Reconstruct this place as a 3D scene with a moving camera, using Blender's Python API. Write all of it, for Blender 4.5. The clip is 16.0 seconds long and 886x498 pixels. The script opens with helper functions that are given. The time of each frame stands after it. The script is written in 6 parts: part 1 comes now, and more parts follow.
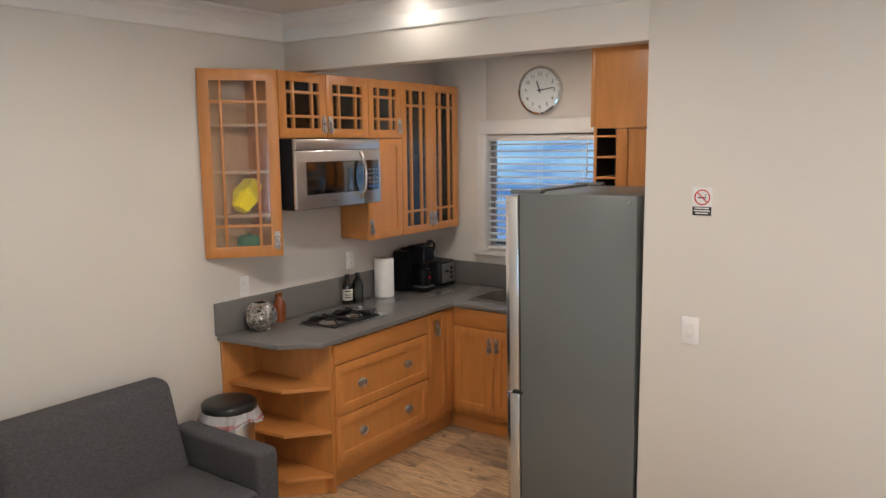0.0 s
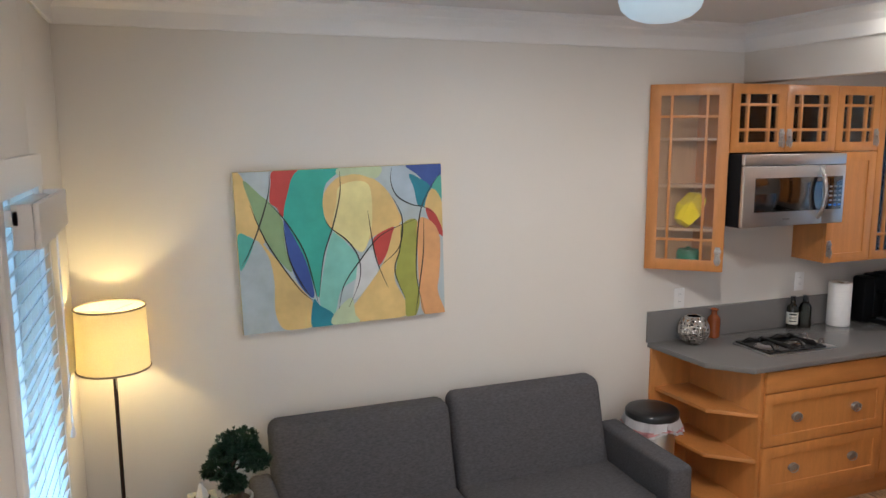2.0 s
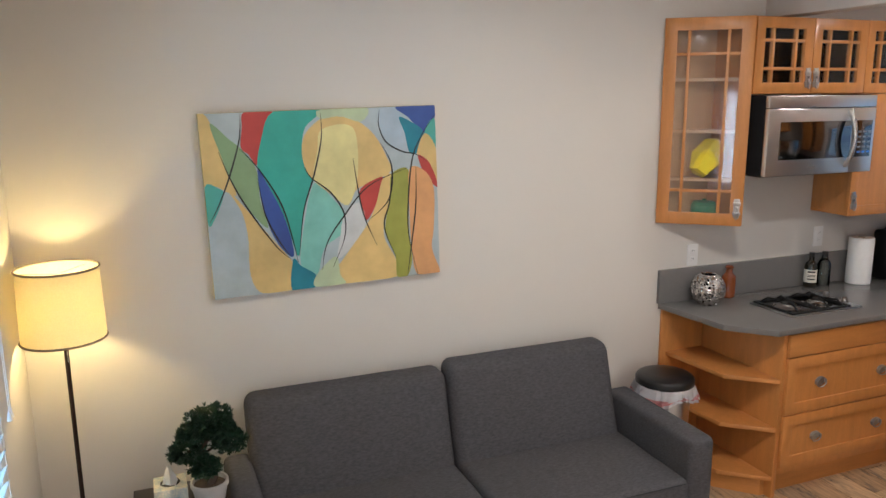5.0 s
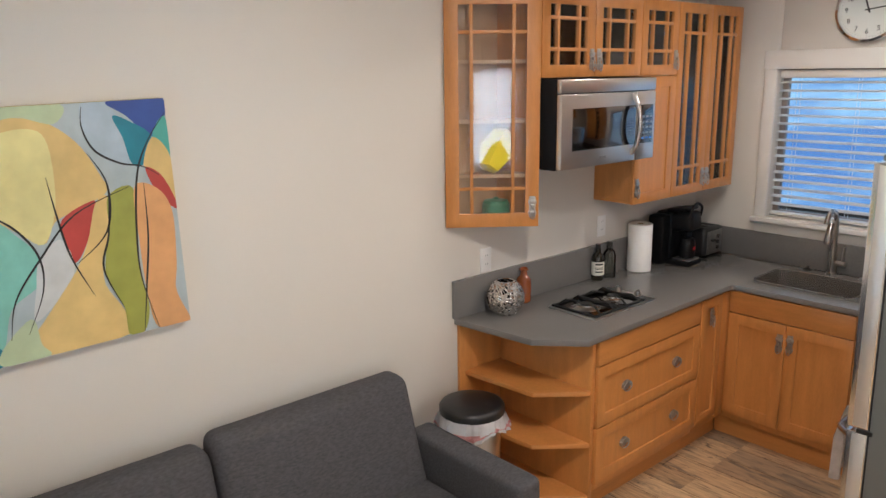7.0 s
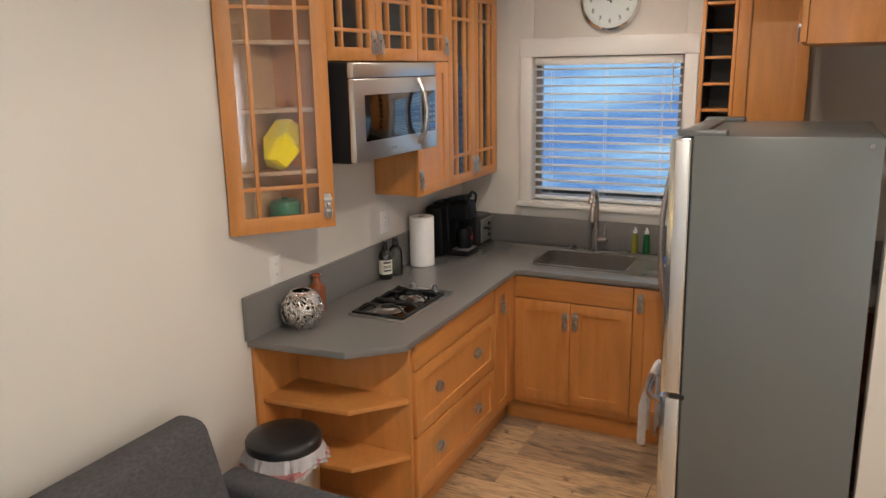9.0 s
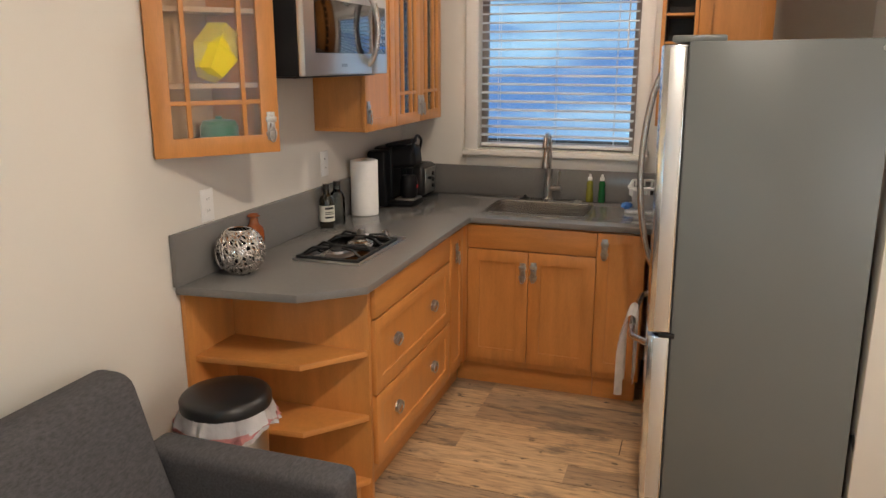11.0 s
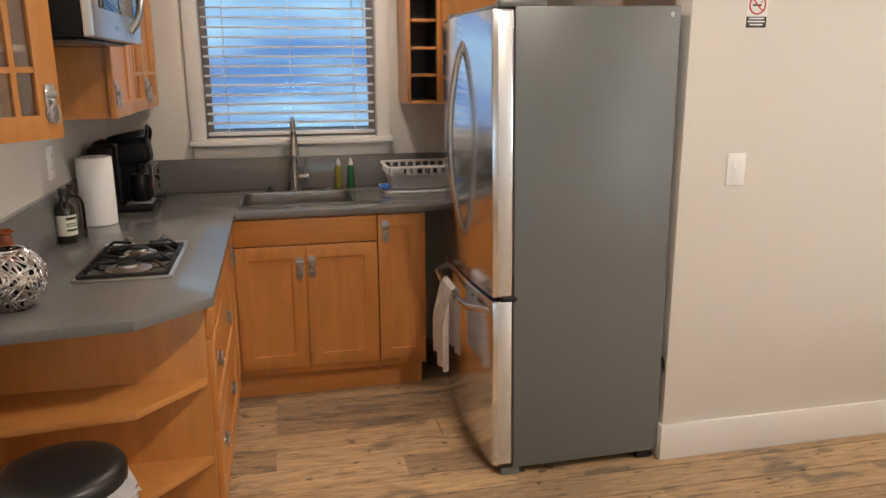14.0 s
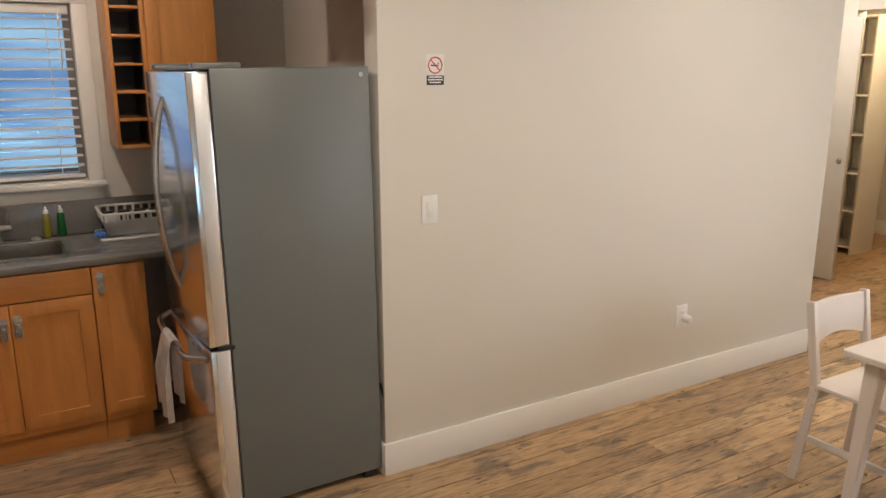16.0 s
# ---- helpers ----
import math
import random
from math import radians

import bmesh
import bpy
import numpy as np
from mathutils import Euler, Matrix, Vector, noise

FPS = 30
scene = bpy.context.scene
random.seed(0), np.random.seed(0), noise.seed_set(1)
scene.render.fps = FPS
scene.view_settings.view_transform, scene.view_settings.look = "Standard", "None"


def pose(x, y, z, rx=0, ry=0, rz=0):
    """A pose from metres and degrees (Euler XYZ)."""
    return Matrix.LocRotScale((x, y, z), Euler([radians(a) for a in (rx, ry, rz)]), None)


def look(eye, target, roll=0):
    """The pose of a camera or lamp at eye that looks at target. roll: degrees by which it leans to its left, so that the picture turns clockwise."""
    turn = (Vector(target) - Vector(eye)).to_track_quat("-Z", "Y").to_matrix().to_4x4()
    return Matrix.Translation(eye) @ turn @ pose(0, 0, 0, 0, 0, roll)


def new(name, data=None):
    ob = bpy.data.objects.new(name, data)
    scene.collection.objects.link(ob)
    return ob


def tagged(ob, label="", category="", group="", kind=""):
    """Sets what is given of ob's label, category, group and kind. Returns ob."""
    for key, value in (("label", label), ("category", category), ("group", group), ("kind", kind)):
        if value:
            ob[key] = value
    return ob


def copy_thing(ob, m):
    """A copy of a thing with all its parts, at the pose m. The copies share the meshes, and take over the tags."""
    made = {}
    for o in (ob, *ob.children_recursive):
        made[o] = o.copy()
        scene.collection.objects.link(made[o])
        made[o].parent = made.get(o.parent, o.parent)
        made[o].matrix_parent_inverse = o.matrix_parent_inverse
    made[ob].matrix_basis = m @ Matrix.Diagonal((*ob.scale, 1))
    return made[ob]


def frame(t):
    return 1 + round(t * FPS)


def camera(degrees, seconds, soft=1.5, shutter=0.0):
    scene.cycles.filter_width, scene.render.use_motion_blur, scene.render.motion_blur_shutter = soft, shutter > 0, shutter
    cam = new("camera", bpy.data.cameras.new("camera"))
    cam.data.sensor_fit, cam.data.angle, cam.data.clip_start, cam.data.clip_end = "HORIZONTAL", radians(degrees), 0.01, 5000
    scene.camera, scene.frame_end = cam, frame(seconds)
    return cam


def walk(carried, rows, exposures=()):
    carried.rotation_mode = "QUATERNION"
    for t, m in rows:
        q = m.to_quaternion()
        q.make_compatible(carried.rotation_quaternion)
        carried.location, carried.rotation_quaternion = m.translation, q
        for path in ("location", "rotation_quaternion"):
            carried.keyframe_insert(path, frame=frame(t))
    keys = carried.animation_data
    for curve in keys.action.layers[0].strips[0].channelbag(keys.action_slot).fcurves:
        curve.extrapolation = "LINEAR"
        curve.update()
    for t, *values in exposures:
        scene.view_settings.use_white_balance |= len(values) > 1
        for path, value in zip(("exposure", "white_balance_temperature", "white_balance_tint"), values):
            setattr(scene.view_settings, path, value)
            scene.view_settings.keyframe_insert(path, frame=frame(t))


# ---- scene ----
cam = camera(61.1, 16.0)
PATH = [
    (0, (3.477, -3.241, 1.989), (2.327, -1.629, 1.709), -0.6),
    (0.5, (3.513, -3.197, 2.088), (2.113, -1.806, 1.766), -0.4),
    (1, (3.57, -3.196, 2.089), (1.923, -2.1, 1.794), -0.4),
    (1.5, (3.596, -3.224, 2.126), (1.806, -2.383, 1.828), -0.2),
    (2, (3.599, -3.221, 2.143), (1.747, -2.532, 1.835), -0.2),
    (2.5, (3.575, -3.204, 2.136), (1.704, -2.57, 1.824), -0.3),
    (3, (3.562, -3.185, 2.135), (1.685, -2.573, 1.817), -0.3),
    (3.2, (3.55, -3.173, 2.139), (1.672, -2.566, 1.815), -0.4),
    (5.3, (3.132, -3.136, 2.025), (1.345, -2.35, 1.591), -0.5),
    (5.5, (3.072, -3.073, 2.028), (1.316, -2.22, 1.592), -0.8),
    (6, (2.916, -2.928, 2.06), (1.243, -1.928, 1.611), -0.9),
    (6.5, (2.721, -2.871, 2.061), (1.146, -1.725, 1.605), -0.9),
    (7, (2.518, -2.886, 2.057), (1.06, -1.598, 1.598), -0.8),
    (7.5, (2.299, -2.868, 2.055), (0.953, -1.464, 1.588), -0.8),
    (8, (2.102, -2.836, 2.057), (0.867, -1.336, 1.583), -0.8),
    (8.5, (2.031, -2.854, 2.035), (0.976, -1.222, 1.564), -0.8),
    (9, (2.024, -2.849, 1.987), (1.16, -1.106, 1.52), -1.0),
    (9.2, (2.019, -2.843, 1.962), (1.215, -1.073, 1.492), -1.0),
    (11.3, (1.578, -2.646, 1.653), (0.956, -0.809, 1.165), 0.0),
    (11.5, (1.504, -2.642, 1.643), (0.882, -0.806, 1.154), -0.0),
    (12, (1.322, -2.593, 1.592), (0.753, -0.739, 1.102), -0.1),
    (12.5, (1.115, -2.509, 1.577), (0.705, -0.613, 1.088), -0.1),
    (13, (0.919, -2.5, 1.565), (0.783, -0.563, 1.087), 0.0),
    (13.5, (0.837, -2.496, 1.555), (1.005, -0.562, 1.076), -0.2),
    (14, (0.842, -2.498, 1.546), (1.249, -0.599, 1.07), -0.3),
    (14.5, (0.866, -2.516, 1.555), (1.467, -0.667, 1.082), -0.2),
    (15, (0.898, -2.551, 1.577), (1.655, -0.76, 1.106), -0.2),
    (15.5, (0.954, -2.617, 1.648), (1.835, -0.885, 1.175), -0.2),
    (16, (0.985, -2.696, 1.734), (1.966, -1.017, 1.267), -0.1),
]
EXPOSURES = [(0, -0.10, 6100, 10), (3, -0.07, 5500, 10), (5.5, 0.02, 5850, 10), (6.5, 0.15, 5900, 10), (9, 0.08, 6350, 10), (12.5, 0.20, 6650, 10), (14.5, 0.05, 6500, 10), (16, -0.16, 6650, 10)]
walk(cam, [(t, look(eye, target, roll)) for t, eye, target, roll in PATH], EXPOSURES)

# ---- light ----
world = bpy.data.worlds.new("world")
scene.world = world
world.use_nodes = True
wn = world.node_tree
sky = wn.nodes.new("ShaderNodeTexSky")
sky.sky_type, sky.sun_disc = "NISHITA", False
sky.sun_elevation, sky.sun_rotation = radians(12), radians(200)
wn.links.new(sky.outputs["Color"], wn.nodes["Background"].inputs["Color"])
wn.nodes["Background"].inputs["Strength"].default_value = 0.12


def lamp(name, kind, at, watts, colour, size=0.1, aim=None, spread=None):
    data = bpy.data.lights.new(name, kind)
    data.energy, data.color = watts, colour
    if kind == "AREA":
        data.shape, data.size = ("DISK" if size < 0.5 else "SQUARE"), size
        if spread:
            data.spread = radians(spread)
    else:
        data.shadow_soft_size = size
    ob = new(name, data)
    ob.matrix_world = look(at, aim if aim else (at[0], at[1] + 0.0001, at[2] - 1))
    return ob


YS = -3.628                                           # near wall of the living room
WARM = (1.0, 0.87, 0.73)
CEIL, KCEIL = 2.745, 2.60
# Only the first is seen; the last three are unseen, added for brightness
DOWNLIGHTS_AND_FILL = [(1.05, -0.17, 1.3), (3.95, -0.42, 2.5), (1.75, -1.60, 34.0), (4.7, -2.0, 40.0), (6.1, 0.75, 22.0)]
for dx, dy, watts in DOWNLIGHTS_AND_FILL:
    lamp("downlight_glow", "AREA", (dx, dy, CEIL - 0.012), watts, WARM, 0.11)
lamp("kitchen_glow", "AREA", (1.1, 0.62, KCEIL - 0.012), 11.5, WARM, 0.11)
lamp("floor_lamp_glow", "POINT", (0.20, -3.462, 1.27), 9.5, (1.0, 0.71, 0.29), 0.03)
lamp("closet_glow", "POINT", (7.6, 0.7, 2.35), 48, (1.0, 0.74, 0.42), 0.06)
lamp("window_daylight", "AREA", (4.85, -3.70, 1.5), 28, (0.86, 0.93, 1.0), 1.15, (4.5, -1.0, 1.5))
lamp("window_daylight", "AREA", (1.09, YS - 0.42, 1.05), 26, (0.42, 0.74, 1.0), 0.80, (0.35, -2.75, 2.25))
lamp("kitchen_daylight", "AREA", (0.91, 2.7, 3.3), 36, (0.50, 0.72, 1.0), 1.6, (0.91, 1.2, 1.1))


# ---- materials ----
def material(name, colour, rough=0.5, metal=0.0, vary=0.12, scale=6.0, bump=0.02, grain=180.0, stretch=(1, 1, 1), spec=0.5, coat=0.0, dark=None):
    m = bpy.data.materials.new(name)
    m.use_nodes = True
    t = m.node_tree
    b = t.nodes["Principled BSDF"]
    b.inputs["Metallic"].default_value = metal
    b.inputs["Specular IOR Level"].default_value = spec
    b.inputs["Coat Weight"].default_value = coat
    b.inputs["Coat Roughness"].default_value = 0.15
    geo = t.nodes.new("ShaderNodeNewGeometry")
    mp = t.nodes.new("ShaderNodeMapping")
    mp.inputs["Scale"].default_value = stretch
    t.links.new(geo.outputs["Position"], mp.inputs["Vector"])
    big, fine = t.nodes.new("ShaderNodeTexNoise"), t.nodes.new("ShaderNodeTexNoise")
    big.inputs["Scale"].default_value, big.inputs["Detail"].default_value = scale, 4
    fine.inputs["Scale"].default_value, fine.inputs["Detail"].default_value = grain, 3
    for n in (big, fine):
        t.links.new(mp.outputs["Vector"], n.inputs["Vector"])
    add = t.nodes.new("ShaderNodeMix")
    add.inputs["Factor"].default_value = 0.35
    t.links.new(big.outputs["Fac"], add.inputs[2])
    t.links.new(fine.outputs["Fac"], add.inputs[3])
    ramp = t.nodes.new("ShaderNodeValToRGB")
    lo = dark or [c * (1 - vary) for c in colour]
    hi = [min(1, c * (1 + vary * 0.7)) for c in colour]
    ramp.color_ramp.elements[0].position, ramp.color_ramp.elements[1].position = 0.32, 0.68
    ramp.color_ramp.elements[0].color, ramp.color_ramp.elements[1].color = (*lo, 1), (*hi, 1)
    t.links.new(add.outputs[0], ramp.inputs["Fac"])
    t.links.new(ramp.outputs["Color"], b.inputs["Base Color"])
    rr = t.nodes.new("ShaderNodeMapRange")
    rr.inputs["To Min"].default_value, rr.inputs["To Max"].default_value = max(0.02, rough - 0.06), min(1, rough + 0.08)
    t.links.new(big.outputs["Fac"], rr.inputs["Value"])
    t.links.new(rr.outputs["Result"], b.inputs["Roughness"])
    if bump:
        bp = t.nodes.new("ShaderNodeBump")
        bp.inputs["Strength"].default_value, bp.inputs["Distance"].default_value = min(1, bump * 8), 0.002
        t.links.new(fine.outputs["Fac"], bp.inputs["Height"])
        t.links.new(bp.outputs["Normal"], b.inputs["Normal"])
    return m


def glass_material(name, colour=(1, 1, 1), rough=0.0, see=0.9, ior=1.48):
    """Thin clear pane: mostly transparent, with a Fresnel gloss."""
    m = bpy.data.materials.new(name)
    m.use_nodes = True
    t = m.node_tree
    t.nodes.remove(t.nodes["Principled BSDF"])
    out = t.nodes["Material Output"]
    tr, gl, mx, fr = (t.nodes.new(k) for k in ("ShaderNodeBsdfTransparent", "ShaderNodeBsdfGlossy", "ShaderNodeMixShader", "ShaderNodeFresnel"))
    tr.inputs["Color"].default_value = (*[c * see for c in colour], 1)
    gl.inputs["Roughness"].default_value = rough
    fr.inputs["IOR"].default_value = ior
    t.links.new(fr.outputs["Fac"], mx.inputs["Fac"])
    t.links.new(tr.outputs["BSDF"], mx.inputs[1])
    t.links.new(gl.outputs["BSDF"], mx.inputs[2])
    t.links.new(mx.outputs["Shader"], out.inputs["Surface"])
    return m


def glow_material(name, colour, power):
    m = bpy.data.materials.new(name)
    m.use_nodes = True
    b = m.node_tree.nodes["Principled BSDF"]
    b.inputs["Base Color"].default_value = (*colour, 1)
    b.inputs["Emission Color"].default_value = (*colour, 1)
    b.inputs["Emission Strength"].default_value = power
    return m


def backdrop_material(name, low, high, power):
    """Soft uneven dusk outside a window."""
    m = bpy.data.materials.new(name)
    m.use_nodes = True
    t = m.node_tree
    t.nodes.remove(t.nodes["Principled BSDF"])
    geo, mp, nz, rp, em = (t.nodes.new(k) for k in ("ShaderNodeNewGeometry", "ShaderNodeMapping", "ShaderNodeTexNoise", "ShaderNodeValToRGB", "ShaderNodeEmission"))
    mp.inputs["Scale"].default_value = (0.35, 0.35, 1.9)
    nz.inputs["Scale"].default_value, nz.inputs["Detail"].default_value = 1.7, 4
    t.links.new(geo.outputs["Position"], mp.inputs["Vector"])
    t.links.new(mp.outputs["Vector"], nz.inputs["Vector"])
    t.links.new(nz.outputs["Fac"], rp.inputs["Fac"])
    rp.color_ramp.elements[0].position, rp.color_ramp.elements[1].position = 0.36, 0.62
    rp.color_ramp.elements[0].color, rp.color_ramp.elements[1].color = (*low, 1), (*high, 1)
    t.links.new(rp.outputs["Color"], em.inputs["Color"])
    em.inputs["Strength"].default_value = power
    t.links.new(em.outputs["Emission"], t.nodes["Material Output"].inputs["Surface"])
    return m


def plank_material():
    """Wood-look planks: each its own tone, with long grain, grey stains and small knots."""
    m = bpy.data.materials.new("plank_floor")
    m.use_nodes = True
    t = m.node_tree
    b = t.nodes["Principled BSDF"]
    info, geo = t.nodes.new("ShaderNodeObjectInfo"), t.nodes.new("ShaderNodeNewGeometry")
    off = t.nodes.new("ShaderNodeVectorMath")
    off.operation = "MULTIPLY_ADD"
    comb = t.nodes.new("ShaderNodeCombineXYZ")
    mul = t.nodes.new("ShaderNodeMath")
    mul.operation = "MULTIPLY"
    mul.inputs[1].default_value = 40.0
    t.links.new(info.outputs["Random"], mul.inputs[0])
    for s in ("X", "Y", "Z"):
        t.links.new(mul.outputs[0], comb.inputs[s])
    t.links.new(geo.outputs["Position"], off.inputs[0])
    off.inputs[1].default_value = (1, 1, 1)
    t.links.new(comb.outputs[0], off.inputs[2])

    def tex(scale, stretch, detail):
        mp, nz = t.nodes.new("ShaderNodeMapping"), t.nodes.new("ShaderNodeTexNoise")
        mp.inputs["Scale"].default_value = stretch
        nz.inputs["Scale"].default_value, nz.inputs["Detail"].default_value, nz.inputs["Roughness"].default_value = scale, detail, 0.62
        t.links.new(off.outputs[0], mp.inputs["Vector"])
        t.links.new(mp.outputs[0], nz.inputs["Vector"])
        return nz.outputs["Fac"]

    def ramp(fac, stops):
        r = t.nodes.new("ShaderNodeValToRGB")
        while len(r.color_ramp.elements) < len(stops):
            r.color_ramp.elements.new(0.5)
        for e, (p, c) in zip(r.color_ramp.elements, stops):
            e.position, e.color = p, (*c, 1)
        t.links.new(fac, r.inputs["Fac"])
        return r.outputs["Color"]

    def mix(fac, a, c, how="MIX"):
        x = t.nodes.new("ShaderNodeMix")
        x.data_type, x.blend_type = "RGBA", how
        if isinstance(fac, float):
            x.inputs[0].default_value = fac
        else:
            t.links.new(fac, x.inputs[0])
        t.links.new(a, x.inputs[6])
        t.links.new(c, x.inputs[7])
        return x.outputs[2]

    tone = ramp(info.outputs["Random"], [(0.0, (0.31, 0.205, 0.118)), (0.25, (0.50, 0.355, 0.215)), (0.5, (0.40, 0.275, 0.165)), (0.7, (0.285, 0.212, 0.150)), (0.85, (0.53, 0.385, 0.238)), (1.0, (0.37, 0.26, 0.162))])
    grain = ramp(tex(12.0, (0.7, 6.0, 1), 14), [(0.30, (0.36, 0.32, 0.28)), (0.44, (0.90, 0.85, 0.80)), (0.66, (1.30, 1.20, 1.06))])
    base = mix(1.0, tone, grain, "MULTIPLY")
    grey = ramp(tex(4.2, (0.8, 2.6, 1), 14), [(0.54, (0, 0, 0)), (0.62, (0.74, 0.74, 0.74))])
    stain = ramp(tex(8.0, (0.8, 3, 1), 8), [(0.32, (0.058, 0.049, 0.042)), (0.55, (0.150, 0.118, 0.088)), (0.75, (0.26, 0.195, 0.135))])
    base = mix(grey, base, stain)
    crack = ramp(tex(13.0, (0.5, 6, 1), 10), [(0.30, (0.85, 0.85, 0.85)), (0.36, (0, 0, 0))])
    knot = ramp(tex(15.0, (0.7, 1.4, 1), 4), [(0.645, (0, 0, 0)), (0.68, (0.9, 0.9, 0.9))])
    dark = ramp(tex(5.0, (1, 1, 1), 1), [(0.0, (0.055, 0.038, 0.027)), (1.0, (0.10, 0.07, 0.045))])
    base = mix(crack, base, dark)
    base = mix(knot, base, dark)
    t.links.new(base, b.inputs["Base Color"])
    b.inputs["Roughness"].default_value = 0.48
    bp = t.nodes.new("ShaderNodeBump")
    bp.inputs["Strength"].default_value, bp.inputs["Distance"].default_value = 0.25, 0.0015
    t.links.new(tex(40.0, (0.4, 8, 1), 4), bp.inputs["Height"])
    t.links.new(bp.outputs["Normal"], b.inputs["Normal"])
    return m


M_WALL = material("wall_paint", (0.70, 0.665, 0.61), 0.62, vary=0.025, scale=1.5, bump=0.03, grain=260)
M_TRIM = material("white_trim", (0.78, 0.76, 0.73), 0.38, vary=0.03, scale=3, bump=0.008)
M_CEIL = material("ceiling_paint", (0.66, 0.63, 0.60), 0.8, vary=0.02, scale=2, bump=0.03, grain=220)
M_WOOD = material("orange_maple", (0.555, 0.232, 0.062), 0.36, vary=0.16, scale=5, bump=0.012, grain=60, stretch=(5, 5, 0.7), coat=0.15)
M_WOODH = material("orange_maple_crossgrain", (0.555, 0.232, 0.062), 0.36, vary=0.16, scale=5, bump=0.012, grain=60, stretch=(0.9, 0.9, 6), coat=0.15)
M_WOODIN = material("cabinet_interior", (0.62, 0.42, 0.25), 0.5, vary=0.14, scale=5, bump=0.01, grain=60, stretch=(5, 5, 0.7))
M_COUNTER = material("grey_quartz", (0.178, 0.171, 0.163), 0.13, vary=0.34, scale=420, bump=0.0, grain=1600)
M_STEEL = material("brushed_steel", (0.56, 0.54, 0.52), 0.26, 1.0, vary=0.05, scale=3, bump=0.010, grain=300, stretch=(1, 1, 0.03))
M_DOOR = material("polished_steel_door", (0.86, 0.88, 0.92), 0.16, 1.0, vary=0.05, scale=3, bump=0.004, grain=300, stretch=(1, 1, 0.03))
M_SILVER = material("mercury_silver", (0.66, 0.63, 0.60), 0.16, 1.0, vary=0.25, scale=60, bump=0.0)
M_STEELH = material("brushed_steel_flat", (0.68, 0.67, 0.66), 0.30, 1.0, vary=0.05, scale=3, bump=0.008, grain=300, stretch=(1, 0.03, 1))
M_FRIDGE = material("grey_painted_steel", (0.142, 0.153, 0.150), 0.30, 0.0, vary=0.06, scale=2.2, bump=0.03, grain=420)
M_BASIN = material("satin_steel", (0.58, 0.56, 0.54), 0.24, 1.0, vary=0.05, scale=6, bump=0.0)
M_CHROME = material("chrome", (0.78, 0.78, 0.78), 0.08, 1.0, vary=0.03, bump=0.0)
M_PEWTER = material("antique_pewter", (0.46, 0.45, 0.44), 0.30, 0.9, vary=0.3, scale=60, bump=0.02)
M_MATTE = material("matte_black_metal", (0.010, 0.010, 0.011), 0.65, vary=0.2, bump=0.006, grain=500, spec=0.15)
M_EDGE = material("satin_door_edge", (0.76, 0.76, 0.76), 0.42, 0.9, vary=0.04, scale=3, bump=0.004)
M_JET = material("jet_plastic", (0.005, 0.005, 0.006), 0.38, vary=0.2, bump=0.004, grain=500, spec=0.25)
M_BLACK = material("black_plastic", (0.012, 0.012, 0.013), 0.32, vary=0.2, bump=0.006, grain=500)
M_MWGLASS = material("mirrored_dark_glass", (0.19, 0.185, 0.185), 0.05, 1.0, vary=0.05, bump=0.0)
M_IRON = material("cast_iron", (0.008, 0.008, 0.008), 0.6, vary=0.3, bump=0.05, grain=300)
M_SOFA = material("charcoal_weave", (0.082, 0.080, 0.086), 0.92, vary=0.36, scale=140, bump=0.10, grain=520, stretch=(1, 0.35, 1), spec=0.25)
M_PIPING = material("sofa_seam", (0.03, 0.03, 0.033), 0.9, vary=0.3, scale=60, bump=0.06)
M_WHITE = material("white_plastic", (0.80, 0.79, 0.77), 0.35, vary=0.02, bump=0.0)
# Kitchen sash: the recess's shadow is put into this brown
M_SASH = material("shaded_sash", (0.36, 0.29, 0.25), 0.5, vary=0.2, scale=8, bump=0.02)
M_BLIND = material("blind_slat", (0.74, 0.72, 0.69), 0.45, vary=0.03, bump=0.008)
M_SHEER = bpy.data.materials.new("backlit_slat")
M_SHEER.use_nodes = True
_t = M_SHEER.node_tree
_t.nodes.remove(_t.nodes["Principled BSDF"])
_d, _r, _m = _t.nodes.new("ShaderNodeBsdfDiffuse"), _t.nodes.new("ShaderNodeBsdfTranslucent"), _t.nodes.new("ShaderNodeMixShader")
_d.inputs["Color"].default_value = _r.inputs["Color"].default_value = (0.80, 0.80, 0.80, 1)
_m.inputs["Fac"].default_value = 0.45
_t.links.new(_d.outputs[0], _m.inputs[1])
_t.links.new(_r.outputs[0], _m.inputs[2])
_t.links.new(_m.outputs[0], _t.nodes["Material Output"].inputs["Surface"])
M_PAPER = material("paper_towel", (0.80, 0.79, 0.77), 0.9, vary=0.03, scale=40, bump=0.10, grain=240)
M_BAG = material("bin_liner", (0.78, 0.76, 0.77), 0.45, vary=0.06, scale=25, bump=0.12, grain=60)
M_PINK = material("pink_drawtape", (0.75, 0.36, 0.36), 0.45, vary=0.15, scale=30, bump=0.08, grain=60)
# Table brown, also used as painted shade inside the wine cubbies
M_TABLE_AND_SHADE = material("dark_table_and_cubby_shade", (0.035, 0.026, 0.022), 0.4, vary=0.3, scale=8, stretch=(1, 6, 6), bump=0.02)
M_CHAIR = material("white_painted_wood", (0.70, 0.645, 0.615), 0.42, vary=0.04, scale=5, bump=0.015, grain=90, stretch=(4, 4, 0.6))
M_TOWEL = material("beige_terry", (0.82, 0.78, 0.75), 0.95, vary=0.16, scale=30, bump=0.3, grain=420)
M_LEAF = material("bonsai_leaf", (0.022, 0.060, 0.030), 0.5, vary=0.5, scale=40, bump=0.0)
